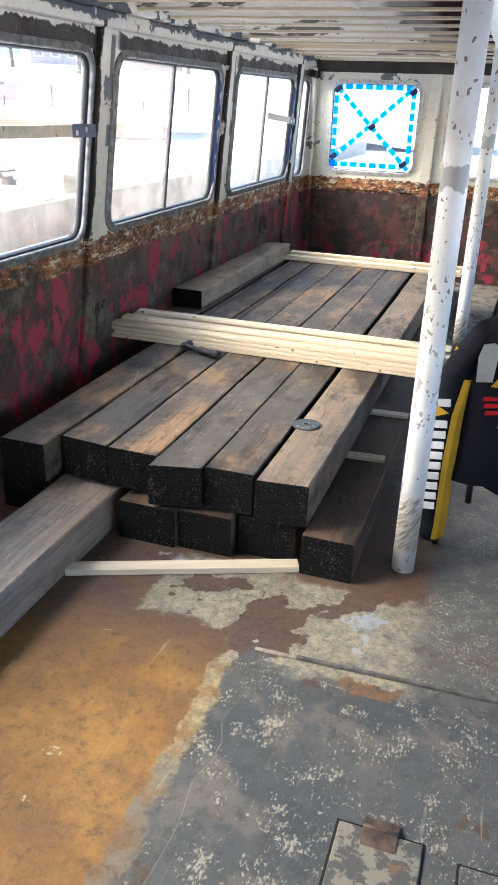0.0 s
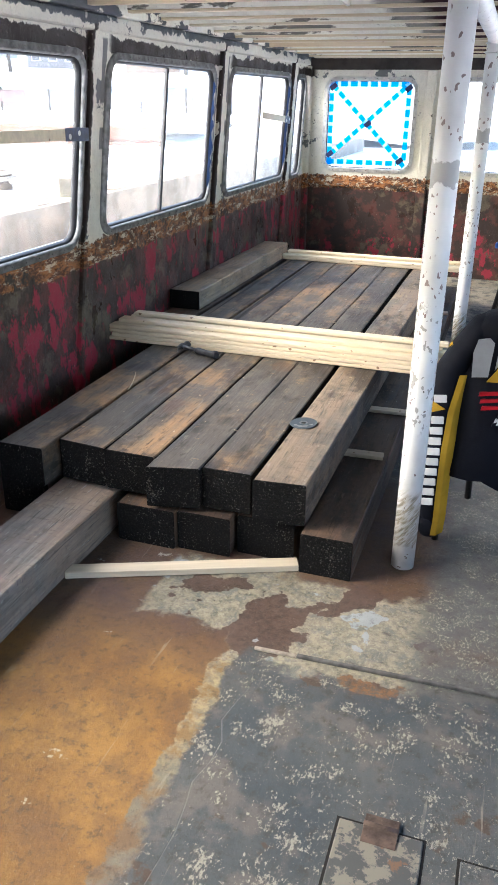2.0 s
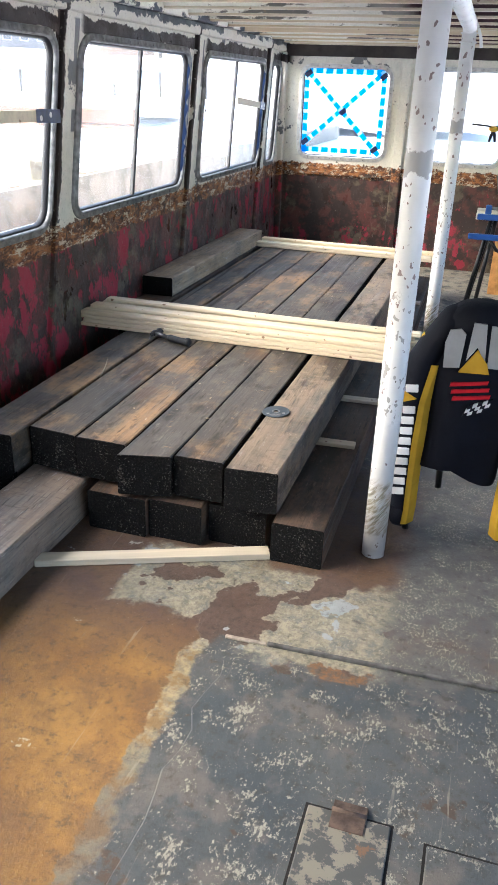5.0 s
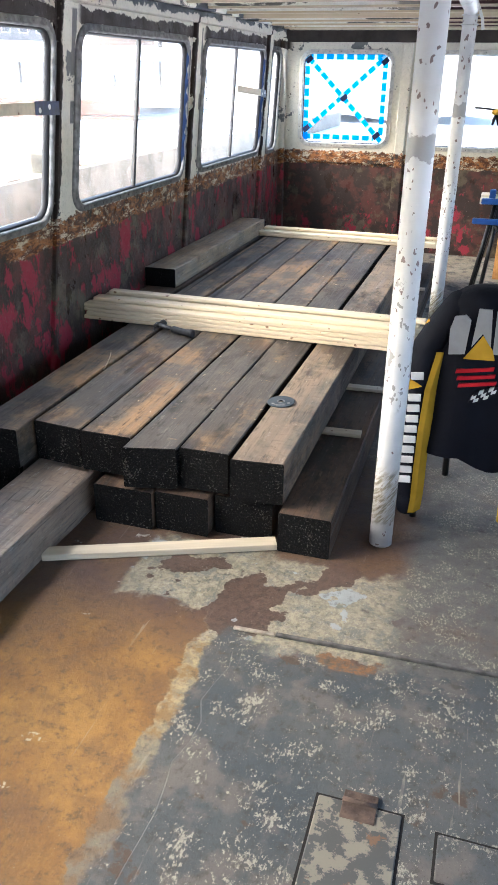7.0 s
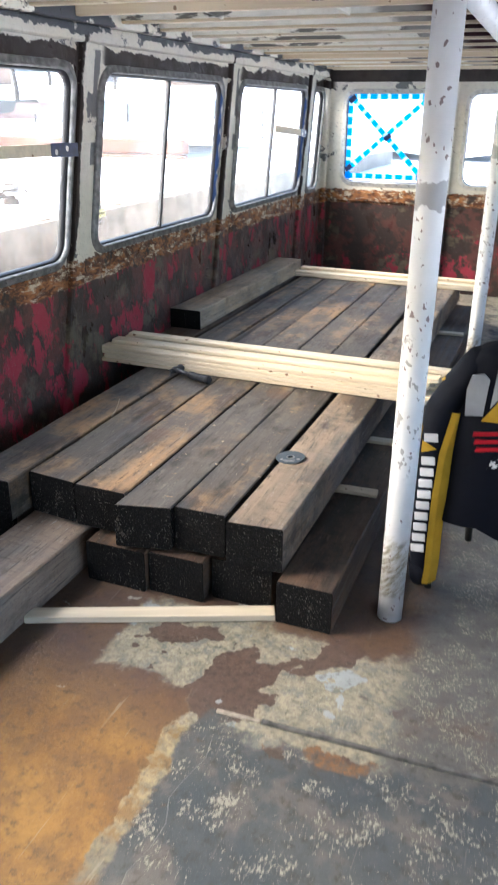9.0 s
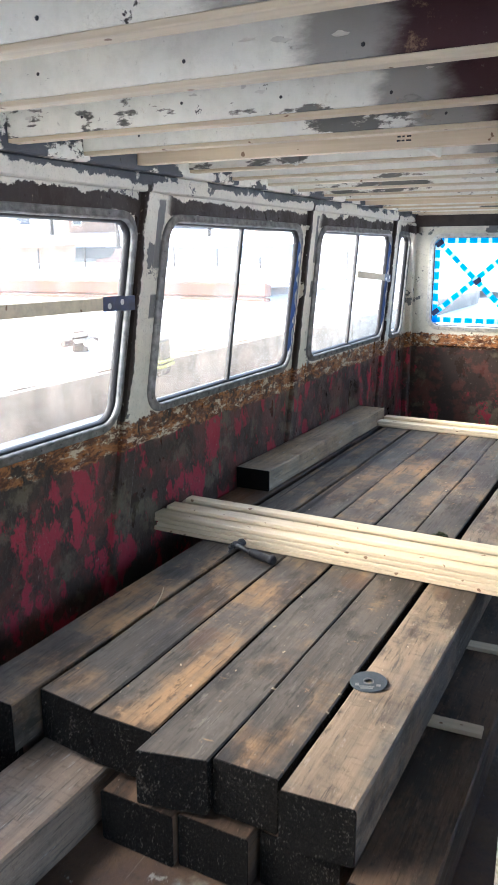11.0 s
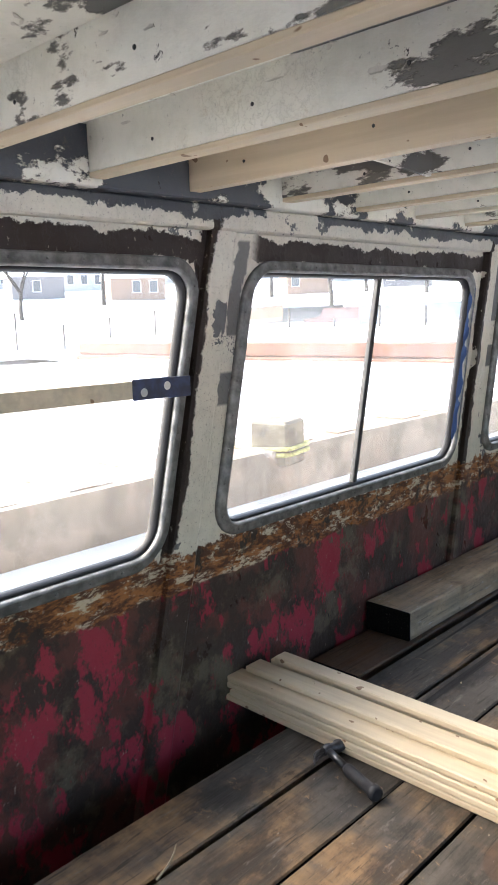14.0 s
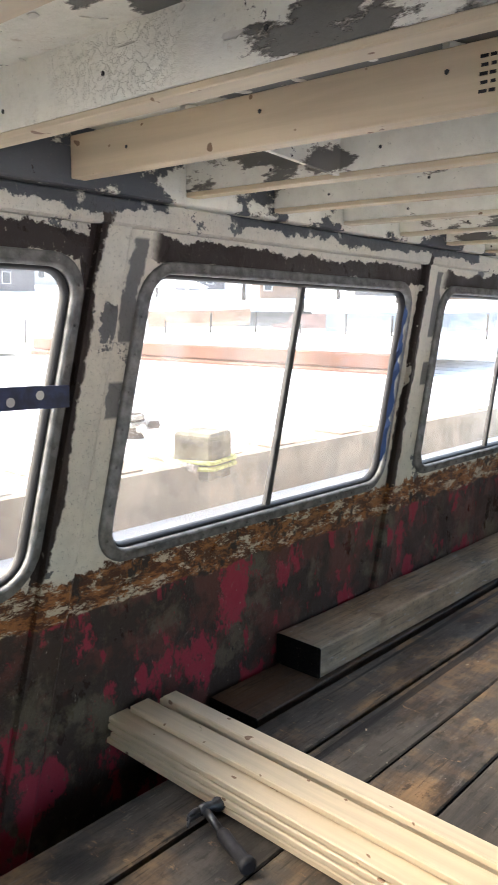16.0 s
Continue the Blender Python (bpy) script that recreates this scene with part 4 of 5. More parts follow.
for k in range(len(edge)):
    bm.faces.new((top[k], low[k], low[(k + 1) % len(edge)], top[(k + 1) % len(edge)]))
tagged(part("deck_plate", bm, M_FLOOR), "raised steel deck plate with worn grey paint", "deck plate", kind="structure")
st = thing("deck_strip", "dark steel edging strip screwed to the deck", "strip", at=(0.045, 1.953, 0))
st.rotation_euler = (0, 0, radians(2.2))
bm = bmesh.new()
box(bm, 0.12, 1.84, -0.006, 0.006, 0.0, 0.011, 0.002)
part("bar", bm, plain("grey_worn_steel", (0.10, 0.10, 0.095), 0.5, 0.5, 0.4, 30), st)
bm = bmesh.new()
box(bm, 0.0, 0.118, -0.006, 0.006, 0.0, 0.008, 0.002)
part("end_piece", bm, plain("scuffed_pale_steel", (0.28, 0.25, 0.20), 0.6, 0.2, 0.3, 40), st, "pale bare end piece")


def hatch(x0, x1, y0, y1, hinge):
    h = thing("deck_hatch", "small worn deck hatch with a rusty hinge" if hinge else "small rusted flush cover in the deck plate", "hatch")
    # the plate has no hole here; a larger black box paints the gap's shade
    bm = bmesh.new()
    box(bm, x0 - 0.004, x1 + 0.004, y0 - 0.004, y1 + 0.004, 0.0, 0.0062)
    part("gap", bm, plain("gap_shade", (0.012, 0.010, 0.009), 0.9), h, "dark joint round the lid")
    bm = bmesh.new()
    box(bm, x0 + 0.002, x1 - 0.002, y0 + 0.002, y1 - 0.002, 0.0, 0.0105, 0.0025)
    part("lid", bm, M_LID if hinge else M_FLOOR, h)
    if hinge:
        cx = (x0 + x1) / 2 + 0.0
        bm = bmesh.new()
        box(bm, cx - 0.036, cx + 0.036, y1 - 0.045, y1 - 0.004, 0.010, 0.0135, 0.001)
        box(bm, cx - 0.036, cx + 0.036, y1 + 0.004, y1 + 0.026, 0.006, 0.0125, 0.001)
        hg = part("hinge", bm, M_RUSTY, h, "rusty steel hinge")
        bm = bmesh.new()
        tube(bm, [(cx - 0.037, y1, 0.013), (cx + 0.037, y1, 0.013)], 0.0055, 10)
        part("knuckle", bm, M_RUSTY, hg)
        for sx in (-0.026, 0.0, 0.026):
            for sy, sz in ((-0.032, 0.0138), (0.017, 0.0128)):
                bm = bmesh.new()
                bmesh.ops.create_icosphere(bm, subdivisions=1, radius=0.0035, matrix=Matrix.Translation((cx + sx, y1 + sy, sz)) @ Matrix.Diagonal((1, 1, 0.4, 1)))
                part("screw", bm, M_RUSTY, hg)
    return h


def lid_mat():
    m = Mat("flaked_lid_paint", 0.65)
    n = m.noise(22, 8, 0.7)
    c = m.mix(m.step(n, 0.49, 0.54), (0.060, 0.063, 0.060), (0.17, 0.155, 0.122))
    c = m.mix(m.step(m.noise(9, 7, 0.7, shift=(3, 0, 0)), 0.58, 0.62), c, (0.14, 0.08, 0.045))
    return m.done(c, n, 0.5, 0.003)


M_LID = lid_mat()
hatch(0.387, 0.566, 1.175, 1.488, True)
hatch(0.637, 0.83, 1.36, 1.468, False)


# ---- tools and bits on the timbers ----
def hammer():
    p, q = Vector((-0.843, 3.533, 0.321)), Vector((-0.648, 3.464, 0.320))
    d = q - p
    h = thing("claw_hammer", "claw hammer with a dark grip lying on the timbers", "hammer", at=p)
    h.rotation_euler = (0, 0, math.atan2(d.y, d.x))
    L = d.length
    steel = plain("worn_hammer_steel", (0.10, 0.10, 0.105), 0.35, 0.8, 0.3, 60)
    grip = plain("black_hammer_grip", (0.022, 0.022, 0.026), 0.55, 0, 0.3, 60)
    bm = bmesh.new()
    tube(bm, [(0.0, 0, 0), (0.03, 0, 0), (L * 0.42, 0, -0.002)], [0.010, 0.0095, 0.009], 10)
    part("shaft", bm, steel, h)
    bm = bmesh.new()
    tube(bm, [(L * 0.40, 0, -0.002), (L * 0.46, 0, -0.003), (L * 0.7, 0, -0.003), (L * 0.92, 0, -0.002), (L * 0.94, 0, -0.001), (L, 0, -0.001), (L + 0.006, 0, -0.001)], [0.011, 0.0160, 0.0145, 0.0155, 0.019, 0.020, 0.014], 12)
    part("grip", bm, grip, h, "black rubber grip")
    bm = bmesh.new()
    tube(bm, [(-0.004, 0.050, 0.0), (-0.004, 0.046, 0.0), (-0.004, 0.030, 0.0), (-0.004, 0.022, 0), (-0.002, 0.0, 0.001), (0.0, -0.014, 0.001)], [0.0145, 0.0165, 0.0165, 0.011, 0.0145, 0.012], 12)
    part("head", bm, steel, h)
    for s in (-1, 1):
        bm = bmesh.new()
        tube(bm, [(0.0, -0.012, 0.004 * s), (0.004, -0.030, 0.006 * s), (0.013, -0.046, 0.008 * s), (0.028, -0.056, 0.009 * s)], [0.007, 0.006, 0.0045, 0.002], 8)
        part("claw", bm, steel, h)
    return h


hammer()


def disc():
    d = thing("cutting_disc", "grey abrasive cutting disc with a white printed label", "cutting disc", at=(-0.073, 2.867, 0.3005))
    d.rotation_euler = (radians(1.5), radians(-3), 0.3)
    d.scale = (0.83, 0.83, 1.0)
    m = Mat("abrasive_grey", 0.85)
    n = m.noise(120, 3)
    grit = m.done(m.mix(n, (0.030, 0.040, 0.050), (0.060, 0.072, 0.084)), n, 0.4, 0.001)
    bm = bmesh.new()
    rings = []
    for r, z in ((0.011, 0.0), (0.060, 0.0), (0.061, 0.0015), (0.060, 0.003), (0.011, 0.0032)):
        rings.append([bm.verts.new((r * math.cos(k * math.tau / 40), r * math.sin(k * math.tau / 40), z)) for k in range(40)])
    for a, b in zip(rings, rings[1:] + rings[:1]):
        for k in range(40):
            bm.faces.new((a[k], a[(k + 1) % 40], b[(k + 1) % 40], b[k]))
    part("wheel", bm, grit, d)
    bm = bmesh.new()
    rr = []
    for r, z in ((0.0105, 0.0033), (0.018, 0.0033), (0.018, 0.0039), (0.0105, 0.0039)):
        rr.append([bm.verts.new((r * math.cos(k * math.tau / 28), r * math.sin(k * math.tau / 28), z)) for k in range(28)])
    for a, b in zip(rr, rr[1:] + rr[:1]):
        for k in range(28):
            bm.faces.new((a[k], a[(k + 1) % 28], b[(k + 1) % 28], b[k]))
    part("arbor_ring", bm, plain("steel_ring", (0.16, 0.16, 0.16), 0.45, 0.7), d, "steel centre ring")
    for x, y, w, h in ((-0.005, -0.030, 0.050, 0.005), (-0.005, -0.040, 0.040, 0.007), (-0.036, -0.020, 0.012, 0.012), (0.032, -0.022, 0.014, 0.012)):
        bm = bmesh.new()
        box(bm, x - w / 2, x + w / 2, y - h / 2, y + h / 2, 0.0031, 0.0036)
        part("label_bar", bm, M_ALU, d, "pale printed bar")
    return d


disc()
M_TWIG = plain("pale_splinter", (0.40, 0.32, 0.22), 0.7)
sp = bmesh.new()
tube(sp, [(-0.840, 2.965, 0.299), (-0.834, 2.99, 0.318), (-0.826, 3.002, 0.345), (-0.822, 3.005, 0.365)], [0.003, 0.0025, 0.002, 0.001], 6)
tagged(part("wire_splinter", sp, M_TWIG), "thin bent splinter sticking up from the timbers", "splinter")
rnd = random.Random(12)
chip_mesh = None
for k in range(46):
    if chip_mesh is None:
        bm = bmesh.new()
        box(bm, -0.006, 0.006, -0.0025, 0.0025, 0, 0.0018, 0.0006)
        chip_mesh = mesh_from("wood_chip", bm, M_TWIG)
    y = rnd.uniform(2.6, 5.6)
    x = rnd.uniform(-0.80, 0.03) 
    c = new("wood_chip", chip_mesh)
    c.location, c.rotation_euler = (x, y, 0.3005), (0, 0, rnd.uniform(0, 6.3))
    sc = rnd.uniform(0.35, 1.0)
    c.scale = (sc, sc, sc)
    tagged(c, "small pale wood chip on the timbers", "wood chip", "wood chips")
gb = bmesh.new()
for k in range(5):
    a = k * 1.3
    tube(gb, [(-0.165 + 0.03 * math.cos(a + t * 1.1), 4.01 + 0.02 * math.sin(a + t), 0.309 + 0.003 * k + 0.003 * math.sin(3 * t)) for t in (0, 0.7, 1.4, 2.1, 2.8)], 0.0045, 6)
tagged(part("cord_scrap", gb, plain("green_cord", (0.03, 0.035, 0.014), 0.8, 0, 0.5, 80)), "tangled scrap of dark green cord on the timbers", "cord")

# ---- chair with jacket ----
M_BLACK = plain("black_painted_steel", (0.014, 0.014, 0.015), 0.45, 0.3, 0.2, 40)


def chair():
    c = thing("folding_chair", "black folding chair under the hanging jacket", "chair", at=(0.45, 2.72, 0))
    c.rotation_euler = (0, 0, radians(-9))
    for nm, pts in (("leg", [(0, 0, 0), (0.0, 0.015, 0.42), (0.0, 0.03, 0.70)]), ("leg", [(0.34, 0, 0), (0.34, 0.015, 0.42), (0.34, 0.03, 0.70)]),
                    ("leg", [(0.03, 0.36, 0), (0.03, 0.30, 0.42)]), ("leg", [(0.31, 0.36, 0), (0.31, 0.30, 0.42)])):
        bm = bmesh.new()
        tube(bm, pts, 0.0125, 10)
        part(nm, bm, M_BLACK, c)
    bm = bmesh.new()
    box(bm, -0.005, 0.345, 0.02, 0.36, 0.42, 0.45, 0.008)
    part("seat", bm, M_BLACK, c)
    bm = bmesh.new()
    box(bm, 0.0, 0.34, 0.018, 0.038, 0.50, 0.69, 0.006)
    part("backrest", bm, M_BLACK, c)
    return c


chair()


def cloth(name, colour, rough=0.75):
    m = Mat(name, rough)
    n = m.noise(9, 5, 0.6)
    w = m.noise(300, 2, 0.5)
    c = m.mix(m.step(n, 0.3, 0.7), [v * 0.75 for v in colour], colour)
    return m.done(c, m.math("ADD", n, m.math("MULTIPLY", w, 0.1)), 0.5, 0.01, gloss=0.1)


def jacket():
    navy, yellow = cloth("navy_black_cloth", (0.006, 0.007, 0.012)), cloth("yellow_cloth", (0.46, 0.27, 0.025))
    silver, white, red = cloth("silver_patch", (0.30, 0.30, 0.31), 0.45), cloth("white_print_cloth", (0.60, 0.60, 0.60)), cloth("red_stitch", (0.36, 0.012, 0.02))
    j = thing("jacket", "navy and yellow racing jacket hung over the chair back", "jacket", at=(0.60, 2.745, 0))
    rows = [(0.818, 0.016, 0.016), (0.816, 0.046, 0.042), (0.808, 0.078, 0.062), (0.798, 0.104, 0.078), (0.778, 0.122, 0.090), (0.735, 0.136, 0.098), (0.62, 0.146, 0.10), (0.48, 0.146, 0.095), (0.38, 0.144, 0.09), (0.27, 0.146, 0.087), (0.246, 0.144, 0.083)]
    slope = (0.0, 0.1, 0.2, 0.3, 0.3, 0.1, 0, 0, 0, 0, 0)
    bm = bmesh.new()
    n, rings = 28, []
    for i, (z, w, d) in enumerate(rows):
        ring = []
        for k in range(n):
            a = k * math.tau / n
            fold = 1 + 0.05 * math.sin(5 * a + i * 0.5) * min(1, i / 5) + 0.03 * math.sin(9 * a + i)
            hem = 0.012 * math.sin(2 * a + 1.2) if i >= len(rows) - 2 else 0
            ring.append(bm.verts.new((w * math.cos(a) * fold - 0.05 * (0.8 - z), d * math.sin(a) * fold - 0.03 * (0.8 - z), z + hem + (0.045 * (1 - max(0.0, math.cos(a))) if i > 8 else 0) - 0.03 * abs(math.cos(a)) * (i > 7) - slope[i] * max(0.0, w * abs(math.cos(a)) - 0.055))))
        rings.append(ring)
    for a, b in zip(rings, rings[1:]):
        for k in range(n):
            f = bm.faces.new((a[k], a[(k + 1) % n], b[(k + 1) % n], b[k]))
            f.smooth = True
    bm.faces.new(rings[0])
    part("body", bm, navy, j)
    for s in (-1, 1):
        path = [(0.082 * s, -0.008, 0.765), (0.115 * s, -0.012, 0.705), (0.160 * s, -0.03, 0.62), (0.178 * s, -0.05, 0.50), (0.182 * s, -0.06, 0.36), (0.180 * s, -0.06, 0.22), (0.176 * s, -0.055, 0.11), (0.174 * s, -0.05, 0.045)]
        rad = [0.050, 0.060, 0.052, 0.048, 0.045, 0.042, 0.038, 0.030]
        bm = bmesh.new()
        loops = []
        cap = [((0.075 * s, -0.005, 0.797), 0.018), ((0.078 * s, -0.006, 0.787), 0.036)]
        for (x, y, z), r in cap + list(zip(path, rad)):
            deep = 1.0 + 0.25 * max(0.0, min(1.0, (z - 0.55) / 0.15))
            loops.append([bm.verts.new((x + r * math.cos(k * math.tau / 16), y + r * deep * math.sin(k * math.tau / 16), z)) for k in range(16)])
        for p, q in zip(loops, loops[1:]):
            for k in range(16):
                bm.faces.new((p[k], p[(k + 1) % 16], q[(k + 1) % 16], q[k]))
        bm.faces.new(loops[0]), bm.faces.new(loops[-1])
        bmesh.ops.subdivide_edges(bm, edges=[e for e in bm.edges if abs(e.verts[0].co.z - e.verts[1].co.z) > 0.03], cuts=3)
        for v in bm.verts:
            v.co += Vector((0.003 * math.sin(31 * v.co.z + 9 * v.co.x), 0.002 * math.sin(46 * v.co.z + 40 * v.co.x), 0))
        for f in bm.faces:
            f.smooth = True
        sl = part("sleeve", bm, navy, j)
        bm = bmesh.new()
        ys = [(p[0] - s * (r + 0.005) * 0.74, p[1] - (r + 0.005) * 0.74, p[2]) for p, r in zip(path[2:], rad[2:])]
        a = [bm.verts.new((x + s * 0.016, y - 0.007, z)) for x, y, z in ys]
        b = [bm.verts.new((x - s * 0.002, y - 0.002, z)) for x, y, z in ys]
        c = [bm.verts.new((x - s * 0.022, y + 0.030, z)) for x, y, z in ys]
        for k in range(len(ys) - 1):
            bm.faces.new((a[k], b[k], b[k + 1], a[k + 1]))
            bm.faces.new((b[k], c[k], c[k + 1], b[k + 1]))
        r = bmesh.ops.extrude_face_region(bm, geom=list(bm.faces))
        bmesh.ops.translate(bm, vec=(0, -0.004, 0), verts=[v for v in r["geom"] if isinstance(v, bmesh.types.BMVert)])
        part("stripe", bm, yellow, sl, "yellow stripe down the sleeve")
        bm = bmesh.new()
        o = [(p[0] + s * r * 0.80, p[1] - r * 0.45, p[2]) for p, r in zip(path[1:4], rad[1:4])]
        a = [bm.verts.new((x, y, z)) for x, y, z in o]
        b = [bm.verts.new((x + s * 0.006, y + 0.030, z)) for x, y, z in o]
        for k in range(2):
            bm.faces.new((a[k], b[k], b[k + 1], a[k + 1]))
        r = bmesh.ops.extrude_face_region(bm, geom=list(bm.faces))
        bmesh.ops.translate(bm, vec=(s * 0.004, -0.003, 0), verts=[v for v in r["geom"] if isinstance(v, bmesh.types.BMVert)])
        part("shoulder_flash", bm, yellow, sl, "yellow shoulder flash")
        bm = bmesh.new()
        tube(bm, [path[-2], path[-1], (path[-1][0], path[-1][1], path[-1][2] - 0.012)], [0.040, 0.033, 0.028], 14)
        part("cuff", bm, navy, sl)
        # plain bars where the sleeve carries a printed word
        for k in range(11):
            z = 0.545 - k * 0.036
            f = (0.62 - z) / 0.55
            x, y = s * (0.176 + 0.006 * f) + s * 0.004, -0.045 - 0.060 - 0.012 * f
            if k == 1:
                bm = bmesh.new()
                vs = [bm.verts.new(p) for p in ((x - 0.024, y - 0.001, z - 0.012), (x + 0.018, y - 0.001, z + 0.004), (x - 0.024, y - 0.001, z + 0.026))]
                f0 = bm.faces.new(vs)
                r = bmesh.ops.extrude_face_region(bm, geom=[f0])
                bmesh.ops.translate(bm, vec=(0, 0.004, 0), verts=[v for v in r["geom"] if isinstance(v, bmesh.types.BMVert)])
                part("badge", bm, yellow, sl, "yellow triangular badge")
                continue
            bm = bmesh.new()
            box(bm, x - 0.021, x + 0.019, y, y + 0.004, z - 0.013, z + 0.013, 0.002, Matrix.Translation((x, y, z)) @ Matrix.Rotation(radians(6 * s), 4, "Y") @ Matrix.Translation((-x, -y, -z)))
            part("print_bar", bm, white, sl, "white printed bar")
    # large silver patches, yellow triangle, red stitching, chequered flag on the back
    def patch(name, pts, mat, label, lift=0.0):
        bm = bmesh.new()
        f0 = bm.faces.new([bm.verts.new((x, -0.104 - 0.03 * (0.8 - z) - lift + 0.55 * x * x, z)) for x, z in pts])
        r = bmesh.ops.extrude_face_region(bm, geom=[f0])
        bmesh.ops.translate(bm, vec=(0, 0.010, 0), verts=[v for v in r["geom"] if isinstance(v, bmesh.types.BMVert)])
        part(name, bm, mat, j, label)
    patch("patch", [(-0.098, 0.625), (-0.050, 0.632), (-0.044, 0.735), (-0.060, 0.750), (-0.092, 0.742), (-0.102, 0.70)], silver, "silver appliqued block")
    patch("patch", [(-0.034, 0.655), (-0.006, 0.700), (0.022, 0.655), (0.012, 0.772), (-0.026, 0.772)], silver, "silver appliqued block")
    patch("patch", [(0.030, 0.640), (0.062, 0.640), (0.060, 0.735), (0.095, 0.735), (0.095, 0.765), (0.025, 0.768)], silver, "silver appliqued block")
    patch("triangle", [(-0.052, 0.618), (0.038, 0.622), (0.030, 0.650), (-0.004, 0.694)], yellow, "yellow triangle", 0.003)
    for k in range(3):
        patch("stitching", [(-0.070 + 0.006 * k, 0.570 - 0.022 * k), (0.040 + 0.006 * k, 0.590 - 0.022 * k), (0.042 + 0.006 * k, 0.600 - 0.022 * k), (-0.068 + 0.006 * k, 0.582 - 0.022 * k)], red, "red embroidered bar", 0.004)
    for r in range(3):
        for c in range(5):
            x, z = -0.020 + 0.014 * c + 0.006 * r, 0.478 + 0.013 * r + 0.006 * c
            patch("flag_square", [(x, z), (x + 0.013, z + 0.005), (x + 0.016, z + 0.018), (x + 0.003, z + 0.012)], white if (r + c) % 2 else navy, "", 0.004)
    return j


jacket()


# ---- work bench with clamps, far end ----
def bench():
    blue, tan = plain("blue_clamp_plastic", (0.015, 0.07, 0.26), 0.4), plain("orange_board", (0.50, 0.25, 0.08), 0.6, 0, 0.3, 12)
    b = thing("work_bench", "folding work bench with black legs and wooden jaws", "work bench", at=(0.485, 5.75, 0))
    for nm, pts in (("leg", [(0.0, 0, 0), (0.10, 0.06, 0.63)]), ("leg", [(0.07, -0.02, 0), (0.13, 0.05, 0.63)]), ("leg", [(0.62, 0, 0), (0.52, 0.06, 0.63)]), ("leg", [(0.62, 0.42, 0), (0.52, 0.30, 0.63)]), ("leg", [(0.02, 0.42, 0), (0.12, 0.30, 0.63)])):
        bm = bmesh.new()
        tube(bm, pts, 0.014, 8)
        part(nm, bm, M_BLACK, b)
    for y in (0.0, 0.24):
        bm = bmesh.new()
        box(bm, 0.0, 0.66, y, y + 0.13, 0.63, 0.66, 0.004)
        part("jaw", bm, M_FURRING, b, "pale wooden jaw board")
    for x, z, l in ((-0.03, 0.528, 0.30), (0.01, 0.655, 0.22)):
        bm = bmesh.new()
        box(bm, x, x + l, -0.05, -0.012, z - 0.018, z + 0.018, 0.006)
        part("rail", bm, blue, b, "blue rail end")
    bm = bmesh.new()
    tube(bm, [(0.10, -0.03, 0.53), (0.16, -0.03, 0.45), (0.30, -0.03, 0.40), (0.5, -0.03, 0.41)], 0.012, 8)
    part("brace", bm, M_BLACK, b)
    c = thing("bar_clamp", "steel bar clamp with black grip on the bench", "clamp", at=(0.60, 5.80, 0.662))
    bm = bmesh.new()
    box(bm, -0.02, 0.25, -0.01, 0.0, 0.03, 0.05, 0.002)
    part("bar", bm, M_ALU, c)
    bm = bmesh.new()
    box(bm, 0.02, 0.10, -0.025, 0.015, 0.0, 0.07, 0.012)
    part("grip", bm, M_BLACK, c)
    bm = bmesh.new()
    box(bm, -0.06, -0.02, -0.02, 0.01, 0.0, 0.06, 0.006)
    part("jaw", bm, blue, c)
    p = thing("leaning_board", "orange plywood board leaning behind the work bench", "board", at=(0.64, 6.4, 0))
    bm = bmesh.new()
    box(bm, 0, 0.45, 0, 0.02, 0, 0.42, 0.003)
    part("panel", bm, tan, p)
    l = thing("spirit_level", "grey spirit level leaning below the end window", "level", at=(0.765, 7.14, 0.006))
    l.rotation_euler = (0, radians(-13.6), 0)
    bm = bmesh.new()
    box(bm, 0, 0.05, 0, 0.022, 0, 0.80, 0.003)
    part("bar", bm, M_ALU, l)
    for z in (0.15, 0.4, 0.66):
        bm = bmesh.new()
        box(bm, 0.012, 0.038, -0.002, 0.001, z, z + 0.05, 0.0)
        part("vial", bm, M_BLACK, l)
    k = thing("spring_clamp", "yellow and black clamp hanging at the window", "clamp", at=(0.50, 7.13, 1.13))
    bm = bmesh.new()
    tube(bm, [(-0.17, 0, 0.03), (-0.06, 0, 0.022), (0.0, 0, 0.015), (0.10, 0, 0.02)], 0.008, 8)
    part("bar", bm, M_BLACK, k)
    bm = bmesh.new()
    bmesh.ops.create_icosphere(bm, subdivisions=2, radius=0.035, matrix=Matrix.Diagonal((1.2, 0.6, 0.7, 1)))
    part("body", bm, plain("yellow_plastic", (0.5, 0.30, 0.03), 0.45), k)
    for s in (-1, 1):
        bm = bmesh.new()
        tube(bm, [(0.0, 0, -0.01), (0.014 * s, 0, -0.05), (0.022 * s, 0, -0.095)], [0.012, 0.013, 0.008], 8)
        part("handle", bm, M_BLACK, k)


bench()

# ---- outside ----
def pier_mat():
    m = Mat("snowy_planks", 0.8)
    x, y = m.axis(0), m.axis(1)
    edge = m.math("ADD", x, 2.05)
    n = m.noise(1.6, 7, 0.7, stretch=(1, 0.5, 1))
    wood = m.mix(m.noise(14, 5, 0.6, stretch=(0.1, 2, 1)), (0.22, 0.155, 0.11), (0.34, 0.25, 0.19))
    f = m.step(m.math("ADD", m.math("MULTIPLY", edge, 0.6), m.math("MULTIPLY", n, 3.0)), 1.15, 1.55)
    return m.done(m.mix(f, (0.82, 0.84, 0.87), wood), n, 0.2, 0.01)


